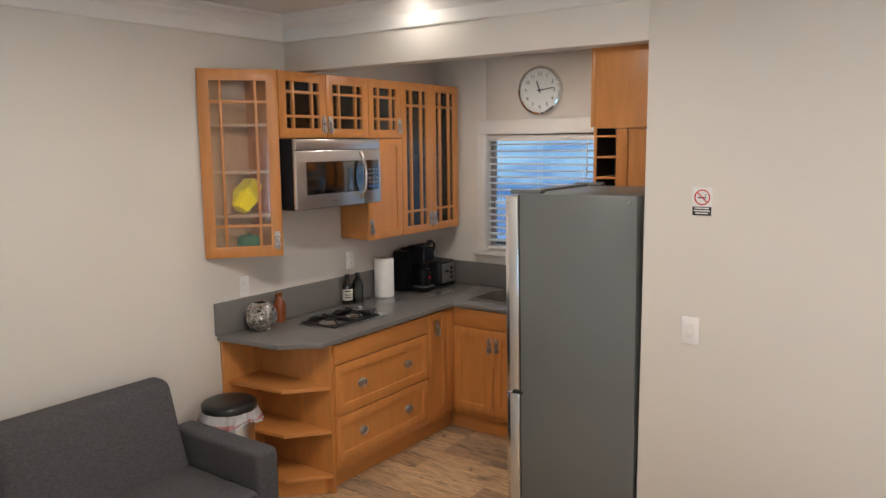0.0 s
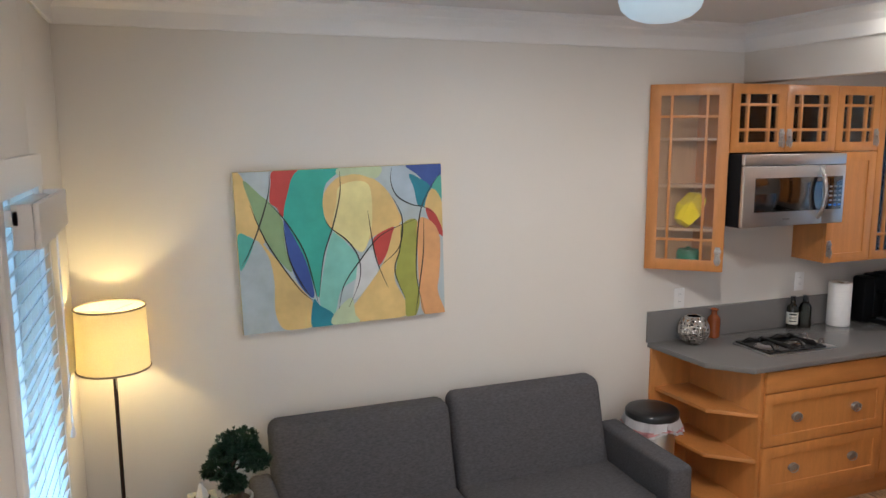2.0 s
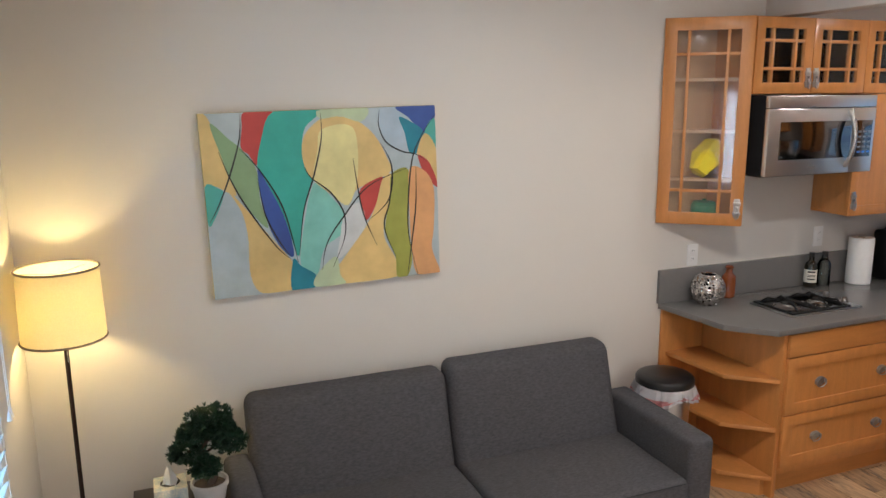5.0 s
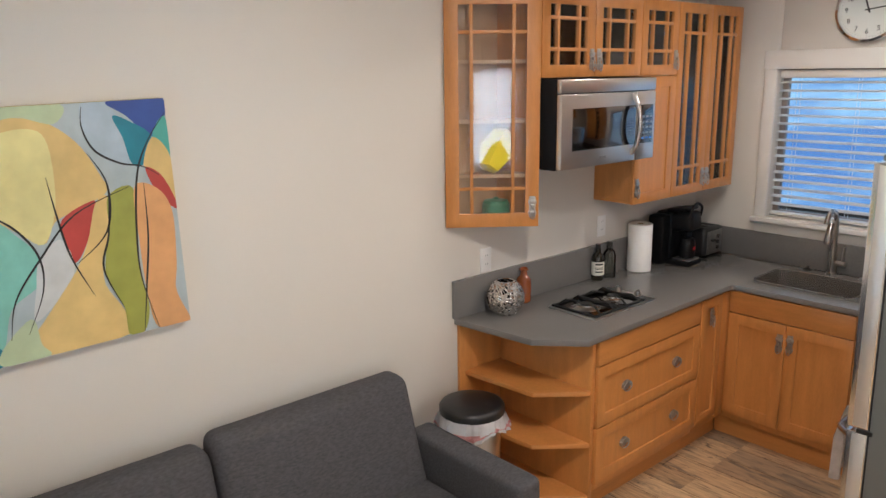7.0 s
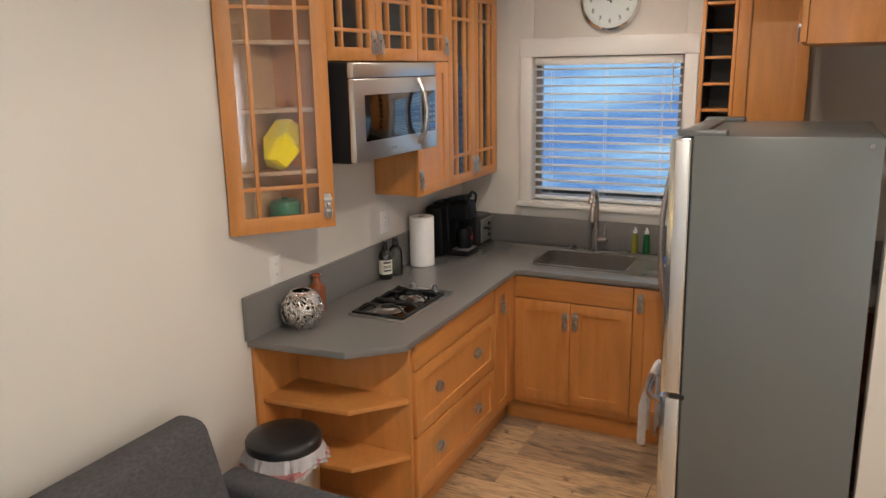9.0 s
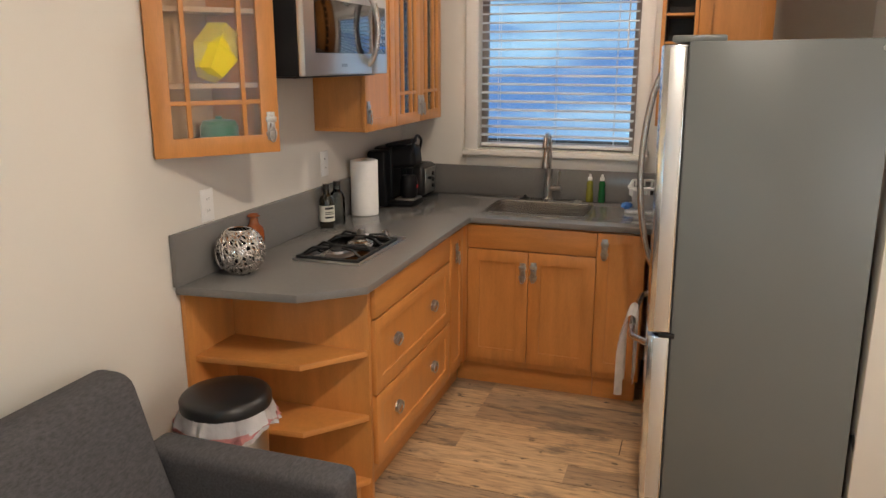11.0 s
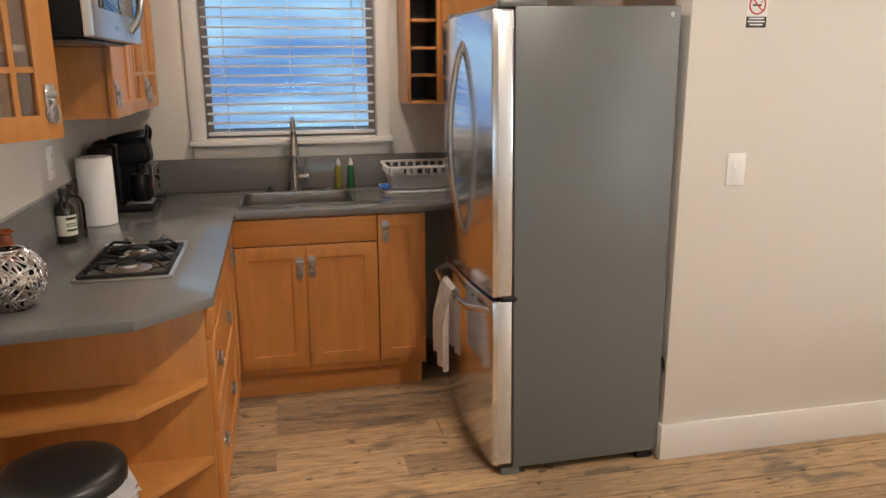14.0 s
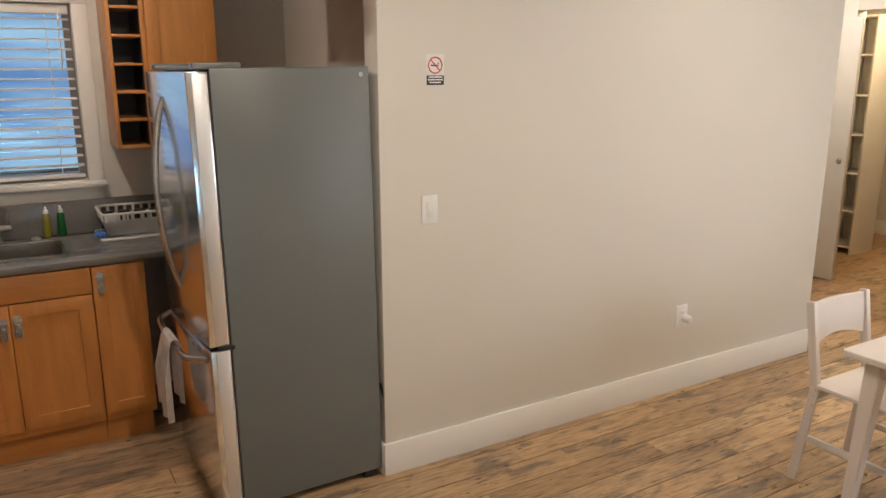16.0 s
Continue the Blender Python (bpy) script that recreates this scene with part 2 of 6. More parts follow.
M_BARK = material("bark", (0.075, 0.05, 0.035), 0.85, vary=0.4, scale=30, bump=0.2, grain=120)
M_POT = material("grey_pot", (0.47, 0.46, 0.45), 0.6, vary=0.1, scale=12, bump=0.05)
M_YELLOW = material("yellow_ceramic", (0.86, 0.70, 0.04), 0.3, vary=0.06, bump=0.0)
M_GREEN = material("green_ceramic", (0.03, 0.20, 0.11), 0.3, vary=0.1, bump=0.0)
M_AMBER = material("amber_glaze", (0.22, 0.055, 0.014), 0.06, vary=0.2, bump=0.0, coat=0.6)
M_DKGLASS = material("dark_bottle", (0.018, 0.016, 0.010), 0.07, vary=0.2, bump=0.0, coat=0.5)
M_LABEL = material("cream_label", (0.70, 0.67, 0.58), 0.6, vary=0.05, bump=0.01)
M_INK = material("black_ink", (0.02, 0.02, 0.02), 0.5, vary=0.1, bump=0.0)
M_RED = material("red_ink", (0.60, 0.04, 0.05), 0.5, vary=0.1, bump=0.0)
M_RUBBER = material("dark_gap", (0.02, 0.02, 0.022), 0.7, vary=0.2, bump=0.0)
M_SOAPY = material("yellow_soap", (0.24, 0.22, 0.03), 0.1, vary=0.1, bump=0.0, coat=0.4)
M_SOAPG = material("green_soap", (0.010, 0.105, 0.028), 0.1, vary=0.1, bump=0.0, coat=0.4)
M_BLUE = material("blue_sponge", (0.06, 0.20, 0.60), 0.7, vary=0.2, bump=0.1)
M_CLOTH = material("dark_clothes", (0.02, 0.022, 0.03), 0.9, vary=0.4, scale=20, bump=0.1)
M_FACE = material("clock_face", (0.86, 0.85, 0.83), 0.45, vary=0.02, bump=0.0)
M_GLASS = glass_material("cabinet_glass", (1.0, 0.985, 0.97), 0.06, 0.96, 1.62)
M_CLEAR = glass_material("clear_glass", (0.93, 0.96, 0.95), 0.0, 0.92)
M_GROUT = material("floor_joint", (0.060, 0.046, 0.036), 0.8, vary=0.2, scale=20)
M_PLANK = plank_material()


# ---- building helpers ----
def box(bm, lo, hi, bevel=0.0, m=None, seg=2):
    """A box between two corners, with rounded edges, added to bm."""
    c = [(a + b) / 2 for a, b in zip(lo, hi)]
    s = [abs(b - a) for a, b in zip(lo, hi)]
    r = bmesh.ops.create_cube(bm, size=1.0, matrix=Matrix.Translation(c) @ Matrix.Diagonal((*s, 1)))
    if bevel > 0:
        es = list({e for v in r["verts"] for e in v.link_edges})
        k = bmesh.ops.bevel(bm, geom=es, offset=min(bevel, min(s) * 0.45), segments=seg, profile=0.5, affect="EDGES")
        vs = {v for v in k["verts"]} | {v for v in r["verts"] if v.is_valid}
    else:
        vs = set(r["verts"])
    if m is not None:
        bmesh.ops.transform(bm, matrix=m, verts=list(vs))
    return bm


def B(lo, hi, bevel=0.0, m=None, seg=2):
    return box(bmesh.new(), lo, hi, bevel, m, seg)


def lathe(profile, at=(0, 0, 0), n=32, bm=None, m=None):
    """A turned shape from (radius, height) pairs."""
    bm = bm or bmesh.new()
    rings = []
    for r, z in profile:
        if r < 1e-5:
            rings.append([bm.verts.new((at[0], at[1], at[2] + z))])
        else:
            rings.append([bm.verts.new((at[0] + r * math.cos(2 * math.pi * i / n), at[1] + r * math.sin(2 * math.pi * i / n), at[2] + z)) for i in range(n)])
    made = [v for g in rings for v in g]
    for a, b in zip(rings, rings[1:]):
        for i in range(n):
            j = (i + 1) % n
            q = [a[i % len(a)], a[j % len(a)], b[j % len(b)], b[i % len(b)]]
            q = list(dict.fromkeys(q))
            if len(q) > 2:
                bm.faces.new(q)
    if m is not None:
        bmesh.ops.transform(bm, matrix=m, verts=made)
    return bm


def tube(points, r, n=10, bm=None, closed=False):
    """A round bar along points."""
    bm = bm or bmesh.new()
    ps = [Vector(p) for p in points]
    rings = []
    side = None
    for i, p in enumerate(ps):
        a = ps[i - 1] if (i > 0 or closed) else p
        b = ps[(i + 1) % len(ps)] if (i < len(ps) - 1 or closed) else p
        d = (b - a).normalized()
        if side is None:
            side = d.orthogonal().normalized()
        side = (side - d * side.dot(d)).normalized()
        up = d.cross(side)
        rr = r[i] if isinstance(r, (list, tuple)) else r
        rings.append([bm.verts.new(p + (side * math.cos(2 * math.pi * k / n) + up * math.sin(2 * math.pi * k / n)) * rr) for k in range(n)])
    pairs = list(zip(rings, rings[1:])) + ([(rings[-1], rings[0])] if closed else [])
    for a, b in pairs:
        for k in range(n):
            bm.faces.new((a[k], a[(k + 1) % n], b[(k + 1) % n], b[k]))
    if not closed:
        bm.faces.new(rings[0][::-1])
        bm.faces.new(rings[-1])
    return bm


def prism(outline, z0, z1, bevel=0.0, holes=()):
    """A slab with that outline (and holes), from z0 to z1."""
    bm = bmesh.new()
    es = []
    for loop in (outline, *holes):
        vs = [bm.verts.new((x, y, z0)) for x, y in loop]
        es += [bm.edges.new((vs[i], vs[(i + 1) % len(vs)])) for i in range(len(vs))]
    bmesh.ops.triangle_fill(bm, edges=es, use_beauty=True)
    r = bmesh.ops.extrude_face_region(bm, geom=bm.faces[:])
    bmesh.ops.translate(bm, vec=(0, 0, z1 - z0), verts=[v for v in r["geom"] if isinstance(v, bmesh.types.BMVert)])
    bmesh.ops.recalc_face_normals(bm, faces=bm.faces)
    if bevel:
        rim = [e for e in bm.edges if len(e.link_faces) == 2 and e.calc_face_angle(0) > 0.6]
        bmesh.ops.bevel(bm, geom=rim, offset=bevel, segments=2, profile=0.5, affect="EDGES")
    return bm


def rounded(x0, y0, x1, y1, r, n=5):
    pts = []
    for cx, cy, a in ((x1 - r, y1 - r, 0), (x0 + r, y1 - r, 90), (x0 + r, y0 + r, 180), (x1 - r, y0 + r, 270)):
        for k in range(n + 1):
            t = radians(a + 90 * k / n)
            pts.append((cx + r * math.cos(t), cy + r * math.sin(t)))
    return pts


def mesh_of(name, bm, mat, smooth=True):
    bmesh.ops.recalc_face_normals(bm, faces=bm.faces)
    me = bpy.data.meshes.new(name)
    bm.to_mesh(me)
    bm.free()
    me.materials.append(mat)
    if smooth:
        me.polygons.foreach_set("use_smooth", [True] * len(me.polygons))
        me.set_sharp_from_angle(angle=radians(38))
    return me


def root_of(ob):
    while ob.parent:
        ob = ob.parent
    return ob


def thing(name, at, label, category, group="", kind=""):
    """An empty at the base of a thing, which holds its parts."""
    e = new(name)
    e.empty_display_size = 0.05
    e.location = at
    return tagged(e, label, category, group, kind)


def part(name, bm, mat, parent, label="", smooth=True):
    """One mesh, drawn in the room's metres, under a thing or under a part."""
    bmesh.ops.translate(bm, vec=-Vector(root_of(parent).location), verts=bm.verts[:])
    ob = new(name, mesh_of(name, bm, mat, smooth))
    ob.parent = parent
    return tagged(ob, label)


def solid(name, bm, mat, label="", category="", kind="", smooth=True):
    return tagged(new(name, mesh_of(name, bm, mat, smooth)), label, category, "", kind)


def words(text, size, m, mat, parent, name="numeral", depth=0.0006):
    """Flat lettering at pose m, as a mesh part."""
    cu = bpy.data.curves.new(name, "FONT")
    cu.body, cu.size, cu.align_x, cu.align_y, cu.extrude = text, size, "CENTER", "CENTER", depth
    tmp = bpy.data.objects.new(name, cu)
    scene.collection.objects.link(tmp)
    me = bpy.data.meshes.new_from_object(tmp.evaluated_get(bpy.context.evaluated_depsgraph_get()))
    bpy.data.objects.remove(tmp)
    me.transform(Matrix.Translation(-Vector(root_of(parent).location)) @ m)
    me.materials.clear()
    me.materials.append(mat)
    ob = new(name, me)
    ob.parent = parent
    return ob


# ---- the room ----
XE, YB, XK, XO = 5.20, 1.535, 2.43, 2.270   # end of the long wall, kitchen's back wall, its side wall, opening
HEAD = 2.42
XF, YN = 9.0, 2.2                                     # far ends behind the hall
W = 0.12


def wall(name, lo, hi, label, mat=None):
    return solid(name, B(lo, hi, 0.003), mat or M_WALL, label, "wall", "structure")


wall("wall_west", (-W, YS - W, 0), (0, YB + W, 2.85), "beige painted plaster wall behind the grey sofa")
wall("wall_south_left", (0, YS - W, 0), (0.78, YS, 2.85), "beige painted wall beside the blinds")
wall("wall_south_mid", (1.40, YS - W, 0), (4.25, YS, 2.85), "beige painted wall")
wall("wall_south_far", (5.45, YS - W, 0), (XF, YS, 2.85), "beige painted wall")
wall("wall_south_over", (4.25, YS - W, 2.06), (5.45, YS, 2.85), "beige painted wall")
wall("wall_south_under", (4.25, YS - W, 0), (5.45, YS, 0.95), "beige painted wall")
wall("wall_south_top", (0.78, YS - W, 1.97), (1.40, YS, 2.85), "beige painted wall above the window")
wall("wall_south_bottom", (0.78, YS - W, 0), (1.40, YS, 0.55), "beige painted wall below the window")
wall("wall_north", (XO, 0, 0), (XE, W, 2.85), "long beige painted wall with a light switch")
wall("wall_header", (0, 0, HEAD), (XO, W, 2.85), "beige painted beam over the kitchen opening")
wall("wall_hall", (XE - W, W, 0), (XE, YN, 2.85), "beige painted wall of the hall")
wall("wall_kitchen_east", (XK, W, 0), (XK + W, YB + W, 2.85), "beige painted wall beside the refrigerator")
WX0, WX1, WZ0, WZ1 = 0.472, 1.350, 1.184, 2.046
wall("wall_kitchen_left", (0, YB, 0), (WX0, YB + W, 2.85), "beige painted wall beside the kitchen window")
wall("wall_kitchen_right", (WX1, YB, 0), (XK, YB + W, 2.85), "beige painted wall beside the kitchen window")
wall("wall_kitchen_top", (WX0, YB, WZ1), (WX1, YB + W, 2.85), "beige painted wall below the clock")
wall("wall_kitchen_bottom", (WX0, YB, 0), (WX1, YB + W, WZ0), "beige painted wall below the kitchen window")
wall("wall_hall_north", (XE, YN, 0), (XF, YN + W, 2.85), "beige painted wall")
wall("wall_east", (XF, YS - W, 0), (XF + W, YN + W, 2.85), "beige painted wall at the back of the closet")
solid("ceiling", B((-W, YS - W, CEIL), (XF + W, W * 0.98, CEIL + 0.1)), M_CEIL, "off-white painted ceiling", "ceiling", "structure")
solid("ceiling_kitchen", B((0, W, KCEIL), (XK, YB, KCEIL + 0.1)), M_CEIL, "off-white painted kitchen ceiling", "ceiling", "structure")
solid("ceiling_hall", B((XE, W, CEIL), (XF, YN, CEIL + 0.1)), M_CEIL, "off-white painted hall ceiling", "ceiling", "structure")
solid("floor", B((-W, YS - W, -0.12), (XF + W, YN + W, -0.003)), M_GROUT, "wood-look plank floor with dark joints", "floor", "structure")


def crown(name, a, b, inward):
    """Crown moulding of a flat board with a stepped cove, from a to b; inward is the way out of the wall."""
    a, b, d = Vector((*a, 0)), Vector((*b, 0)), Vector((*inward, 0))
    prof = [(0, 2.595), (0.012, 2.595), (0.014, 2.601), (0.014, 2.664), (0.020, 2.674), (0.026, 2.682), (0.032, 2.690), (0.036, 2.700), (0.060, 2.722), (0.072, 2.728), (0.074, CEIL), (0, CEIL)]
    bm = bmesh.new()
    ends = [[bm.verts.new(p + d * o + Vector((0, 0, z))) for o, z in prof] for p in (a, b)]
    n = len(prof)
    for i in range(n):
        bm.faces.new((ends[0][i], ends[0][(i + 1) % n], ends[1][(i + 1) % n], ends[1][i]))
    bm.faces.new(ends[0][::-1])
    bm.faces.new(ends[1])
    solid(name, bm, M_TRIM, "white stepped crown moulding under the ceiling", "crown moulding", "structure", smooth=False)


crown("crown_west", (0, YS), (0, 0), (1, 0))
crown("crown_north", (0, 0), (XE, 0), (0, -1))
crown("crown_south", (0, YS), (XF, YS), (0, 1))


def skirting(name, lo, hi):
    solid(name, B(lo, hi, 0.003), M_TRIM, "white painted baseboard along the wall", "baseboard", "structure")


skirting("baseboard_north", (XO - 0.012, -0.016, 0), (XE, 0, 0.150))
skirting("baseboard_jamb", (XO - 0.014, 0, 0), (XO - 0.001, W, 0.150))
skirting("baseboard_west", (0, YS, 0), (0.015, -0.66, 0.150))
skirting("baseboard_south", (0.015, YS, 0), (XF, YS + 0.015, 0.150))
skirting("baseboard_east", (XF - 0.015, YS + 0.015, 0), (XF, YN, 0.150))


# ---- windows ----
def window(name, x0, x1, z0, z1, y, out, label, skin=None):
    """A sash window in a wall at y whose outside lies on the side out (+1 or -1)."""
    w = thing(name, ((x0 + x1) / 2, y, z0), label, "window", "", "structure")
    d = out * 0.07
    for nm, lo, hi in (("window_frame", (x0, y + d, z0), (x0 + 0.035, y + d + out * 0.035, z1)), ("window_frame", (x1 - 0.035, y + d, z0), (x1, y + d + out * 0.035, z1)),
                       ("window_frame", (x0 + 0.035, y + d, z0), (x1 - 0.035, y + d + out * 0.035, z0 + 0.035)), ("window_frame", (x0 + 0.035, y + d, z1 - 0.035), (x1 - 0.035, y + d + out * 0.035, z1))):
        part(nm, B([min(a, b) for a, b in zip(lo, hi)], [max(a, b) for a, b in zip(lo, hi)], 0.003), skin or M_TRIM, w)
    ya, yb = sorted((y + d + out * 0.015, y + d + out * 0.019))
    p = part("pane", B((x0 + 0.035, ya, z0 + 0.035), (x1 - 0.035, yb, z1 - 0.035)), M_CLEAR, w)
    p.visible_shadow = False
    return w


def blind(name, x0, x1, z0, z1, y, tilt, pitch, label, depth=0.046, skin=None):
    """Venetian blind: a head rail, many slats, ladder cords and a bottom rail."""
    b = thing(name, ((x0 + x1) / 2, y, z0), label, "window blind")
    part("head_rail", B((x0, y - 0.028, z1 - 0.045), (x1, y + 0.028, z1), 0.004), M_BLIND, b)
    slat = None
    n = int((z1 - 0.05 - z0 - 0.03) / pitch)
    for i in range(n):
        z = z1 - 0.07 - i * pitch
        if slat is None:
            bm = bmesh.new()
            rows = []
            for k in range(4):
                u = -depth / 2 + depth * k / 3
                rows.append([bm.verts.new((xx, u, 0.004 * (1 - (2 * u / depth) ** 2) + dz)) for dz in (0, 0.0028) for xx in (x0 - (x0 + x1) / 2, x1 - (x0 + x1) / 2)])
            for p, q in zip(rows, rows[1:]):
                bm.faces.new((p[0], p[1], q[1], q[0]))
                bm.faces.new((p[2], q[2], q[3], p[3]))
                bm.faces.new((p[0], q[0], q[2], p[2]))
                bm.faces.new((p[1], p[3], q[3], q[1]))
            bm.faces.new((rows[0][0], rows[0][2], rows[0][3], rows[0][1]))
            bm.faces.new((rows[-1][0], rows[-1][1], rows[-1][3], rows[-1][2]))
            slat = mesh_of("slat", bm, skin or M_BLIND)
        o = new("slat", slat)
        o.parent = b
        o.matrix_basis = pose(0, 0, z - z0, tilt + random.uniform(-1.2, 1.2), random.uniform(-0.12, 0.12), 0)
    for f in (0.12, 0.5, 0.88):
        x = x0 + (x1 - x0) * f
        for dy in (-0.024, 0.024):
            part("ladder_cord", tube([(x, y + dy, z0), (x, y + dy, z1 - 0.03)], 0.0011, 5), M_BLIND, b)
    part("bottom_rail", B((x0, y - 0.024, z0), (x1, y + 0.024, z0 + 0.018), 0.004), M_BLIND, b)
    return b


window("window_1", WX0, WX1, WZ0, WZ1, YB, 1, "kitchen window with shade coloured into its frame, dusk outside", M_SASH)
window("window_2", 0.78, 1.40, 0.55, 1.97, YS, -1, "tall white framed window with bright daylight outside")
kb = blind("window_blind", WX0 + 0.012, WX1 - 0.012, WZ0 + 0.012, WZ1 - 0.005, YB + 0.032, 10, 0.0475, "white slatted venetian blind in the kitchen window", 0.046, M_SHEER)
part("tilt_wand", tube([(WX1 - 0.06, YB - 0.004, WZ1 - 0.03), (WX1 - 0.061, YB - 0.006, WZ1 - 0.32)], 0.004, 6), M_WHITE, kb)
sb = blind("window_blind", 0.785, 1.385, 0.58, 1.945, YS + 0.022, 52, 0.050, "white slatted venetian blind in the sunny living room window", 0.05, M_SHEER)
part("valance", B((0.785, YS + 0.082, 1.838), (1.385, YS + 0.098, 1.960), 0.004), M_TRIM, sb)
for x in (0.785, 1.371):
    part("valance_return", B((x, YS + 0.030, 1.838), (x + 0.014, YS + 0.0815, 1.960), 0.003), M_TRIM, sb)
for x in (0.79, 0.815):
    part("pull_cord", tube([(x, YS + 0.062, 1.86), (x + 0.01, YS + 0.064, 1.4), (x + 0.01, YS + 0.064, 1.12)], 0.0015, 5), M_WHITE, sb)
    part("cord_tassel", lathe([(0.003, 0.03), (0.009, 0.0), (0.0, -0.002)], (x + 0.01, YS + 0.064, 1.10), 10), M_WHITE, sb)


def casing(name, x0, x1, z0, z1, y, inn, sill, label):
    """Flat white boards round a window; inn is the way into the room."""
    c = thing(name, ((x0 + x1) / 2, y, z0), label, "window trim", "", "structure")

    def slab(nm, xa, za, xb, zb, t):
        ya, yb = sorted((y, y + inn * t))
        part(nm, B((xa, ya, za), (xb, yb, zb), 0.003), M_TRIM, c)
    slab("side_casing", x0 - 0.072, z0 - 0.005, x0, z1, 0.018)
    slab("side_casing", x1, z0 - 0.005, x1 + 0.072, z1, 0.018)
    slab("head_casing", x0 - 0.078, z1, x1 + 0.078, z1 + 0.105, 0.022)
    if sill:
        slab("window_sill", x0 - 0.078, z0 - 0.032, x1 + 0.078, z0 - 0.005, 0.058)
        slab("apron", x0 - 0.065, z0 - 0.100, x1 + 0.065, z0 - 0.033, 0.016)
    return c


casing("window_casing_1", WX0, WX1, WZ0, WZ1, YB, -1, True, "white painted casing and sill round the kitchen window")
casing("window_casing_2", 0.78, 1.40, 0.55, 1.97, YS, 1, True, "white painted casing round the living room window")
window("window_3", 4.25, 5.45, 0.95, 2.06, YS, -1, "white framed window behind the dining table")
casing("window_casing_3", 4.25, 5.45, 0.95, 2.06, YS, 1, True, "white painted casing round a window")
M_DUSK = backdrop_material("dusk_backdrop", (0.12, 0.26, 0.60), (0.46, 0.74, 1.0), 1.35)
M_DAY = backdrop_material("day_backdrop", (0.28, 0.58, 0.95), (0.55, 0.82, 1.0), 2.6)
solid("backdrop_north", B((-1.5, 4.0, -0.2), (4.5, 4.05, 4.5)), M_DUSK, "blue dusk beyond the kitchen window", "backdrop", "structure")
solid("backdrop_south", B((-2.5, -5.6, -0.2), (6.0, -5.55, 4.5)), M_DAY, "bright daylight beyond the living room window", "backdrop", "structure")


# ---- cabinets ----
def facing(origin, deg):
    """A pose whose x runs along a cabinet's front, -y points out of it and z is up."""
    return pose(*origin, 0, 0, deg)


def latch(parent, m, u, z, flip=False):
    """Antique pewter latch with a hinged drop ring."""
    bm = B((u - 0.011, -0.004, z - 0.036), (u + 0.011, 0, z + 0.036), 0.002)
    box(bm, (u - 0.014, -0.007, z + 0.010), (u + 0.014, 0, z + 0.024), 0.002)
    box(bm, (u - 0.014, -0.007, z - 0.026), (u + 0.014, 0, z - 0.014), 0.002)
    box(bm, (u - 0.005, -0.016, z - 0.004), (u + 0.005, -0.003, z + 0.008), 0.002)
    pts = [(u + 0.009 * math.sin(a), -0.013, z - 0.020 + 0.020 * math.cos(a)) for a in [k * math.pi / 6 for k in range(12)]]
    tube(pts, 0.0022, 6, bm, True)
    bmesh.ops.transform(bm, matrix=m @ Matrix.Translation((u, 0, z)) @ Matrix.Diagonal((1.35, 1.2, 1.35, 1)) @ Matrix.Translation((-u, 0, -z)), verts=bm.verts[:])
    return part("handle", bm, M_PEWTER, parent, "antique pewter latch handle")


def ring_pull(parent, m, u, z):
    """Oval pewter drawer pull: a plate with a hinged bail."""
    bm = bmesh.new()
    lathe([(0.0, 0.006), (0.016, 0.006), (0.023, 0.003), (0.024, 0)], (0, 0, 0), 20, bm, pose(u, 0, z, 90) @ Matrix.Diagonal((1.45, 1.05, 1, 1)))
    tube([(u + 0.031 * math.cos(a), -0.013, z - 0.003 + 0.024 * math.sin(a)) for a in [k * math.pi / 9 for k in range(18)]], 0.0030, 6, bm, True)
    for s in (-1, 1):
        box(bm, (u + s * 0.029 - 0.006, -0.015, z - 0.008), (u + s * 0.029 + 0.006, 0, z + 0.008), 0.002)
    bmesh.ops.transform(bm, matrix=m, verts=bm.verts[:])
    return part("handle", bm, M_PEWTER, parent, "antique pewter ring pull")


def tf(bm, m):
    bmesh.ops.transform(bm, matrix=m, verts=bm.verts[:])
    return bm


def frame_mesh(u0, z0, u1, z1, rail, t):
    """A mitred door frame in one piece."""
    bm = prism([(u0, z0), (u1, z0), (u1, z1), (u0, z1)], 0, t, 0.0018, ([(u0 + rail, z0 + rail), (u1 - rail, z0 + rail), (u1 - rail, z1 - rail), (u0 + rail, z1 - rail)],))
    return tf(bm, pose(0, 0, 0, 90))


def panel_door(parent, m, u0, z0, u1, z1, rail=0.055, name="door", t=0.020):
    """Shaker door: a frame round a recessed panel."""
    g = 0.0015
    u0, u1, z0, z1 = u0 + g, u1 - g, z0 + g, z1 - g
    d = part(name, tf(frame_mesh(u0, z0, u1, z1, rail, t), m), M_WOOD, parent)
    p = B((u0 + rail - 0.003, -t + 0.009, z0 + rail - 0.003), (u1 - rail + 0.003, -0.003, z1 - rail + 0.003))
    part("panel", tf(p, m), M_WOOD, d)
    return d


def slab_front(parent, m, u0, z0, u1, z1, name="drawer_front", t=0.020):
    return part(name, tf(B((u0 + 0.0015, -t, z0 + 0.0015), (u1 - 0.0015, 0, z1 - 0.0015), 0.002), m), M_WOODH, parent)


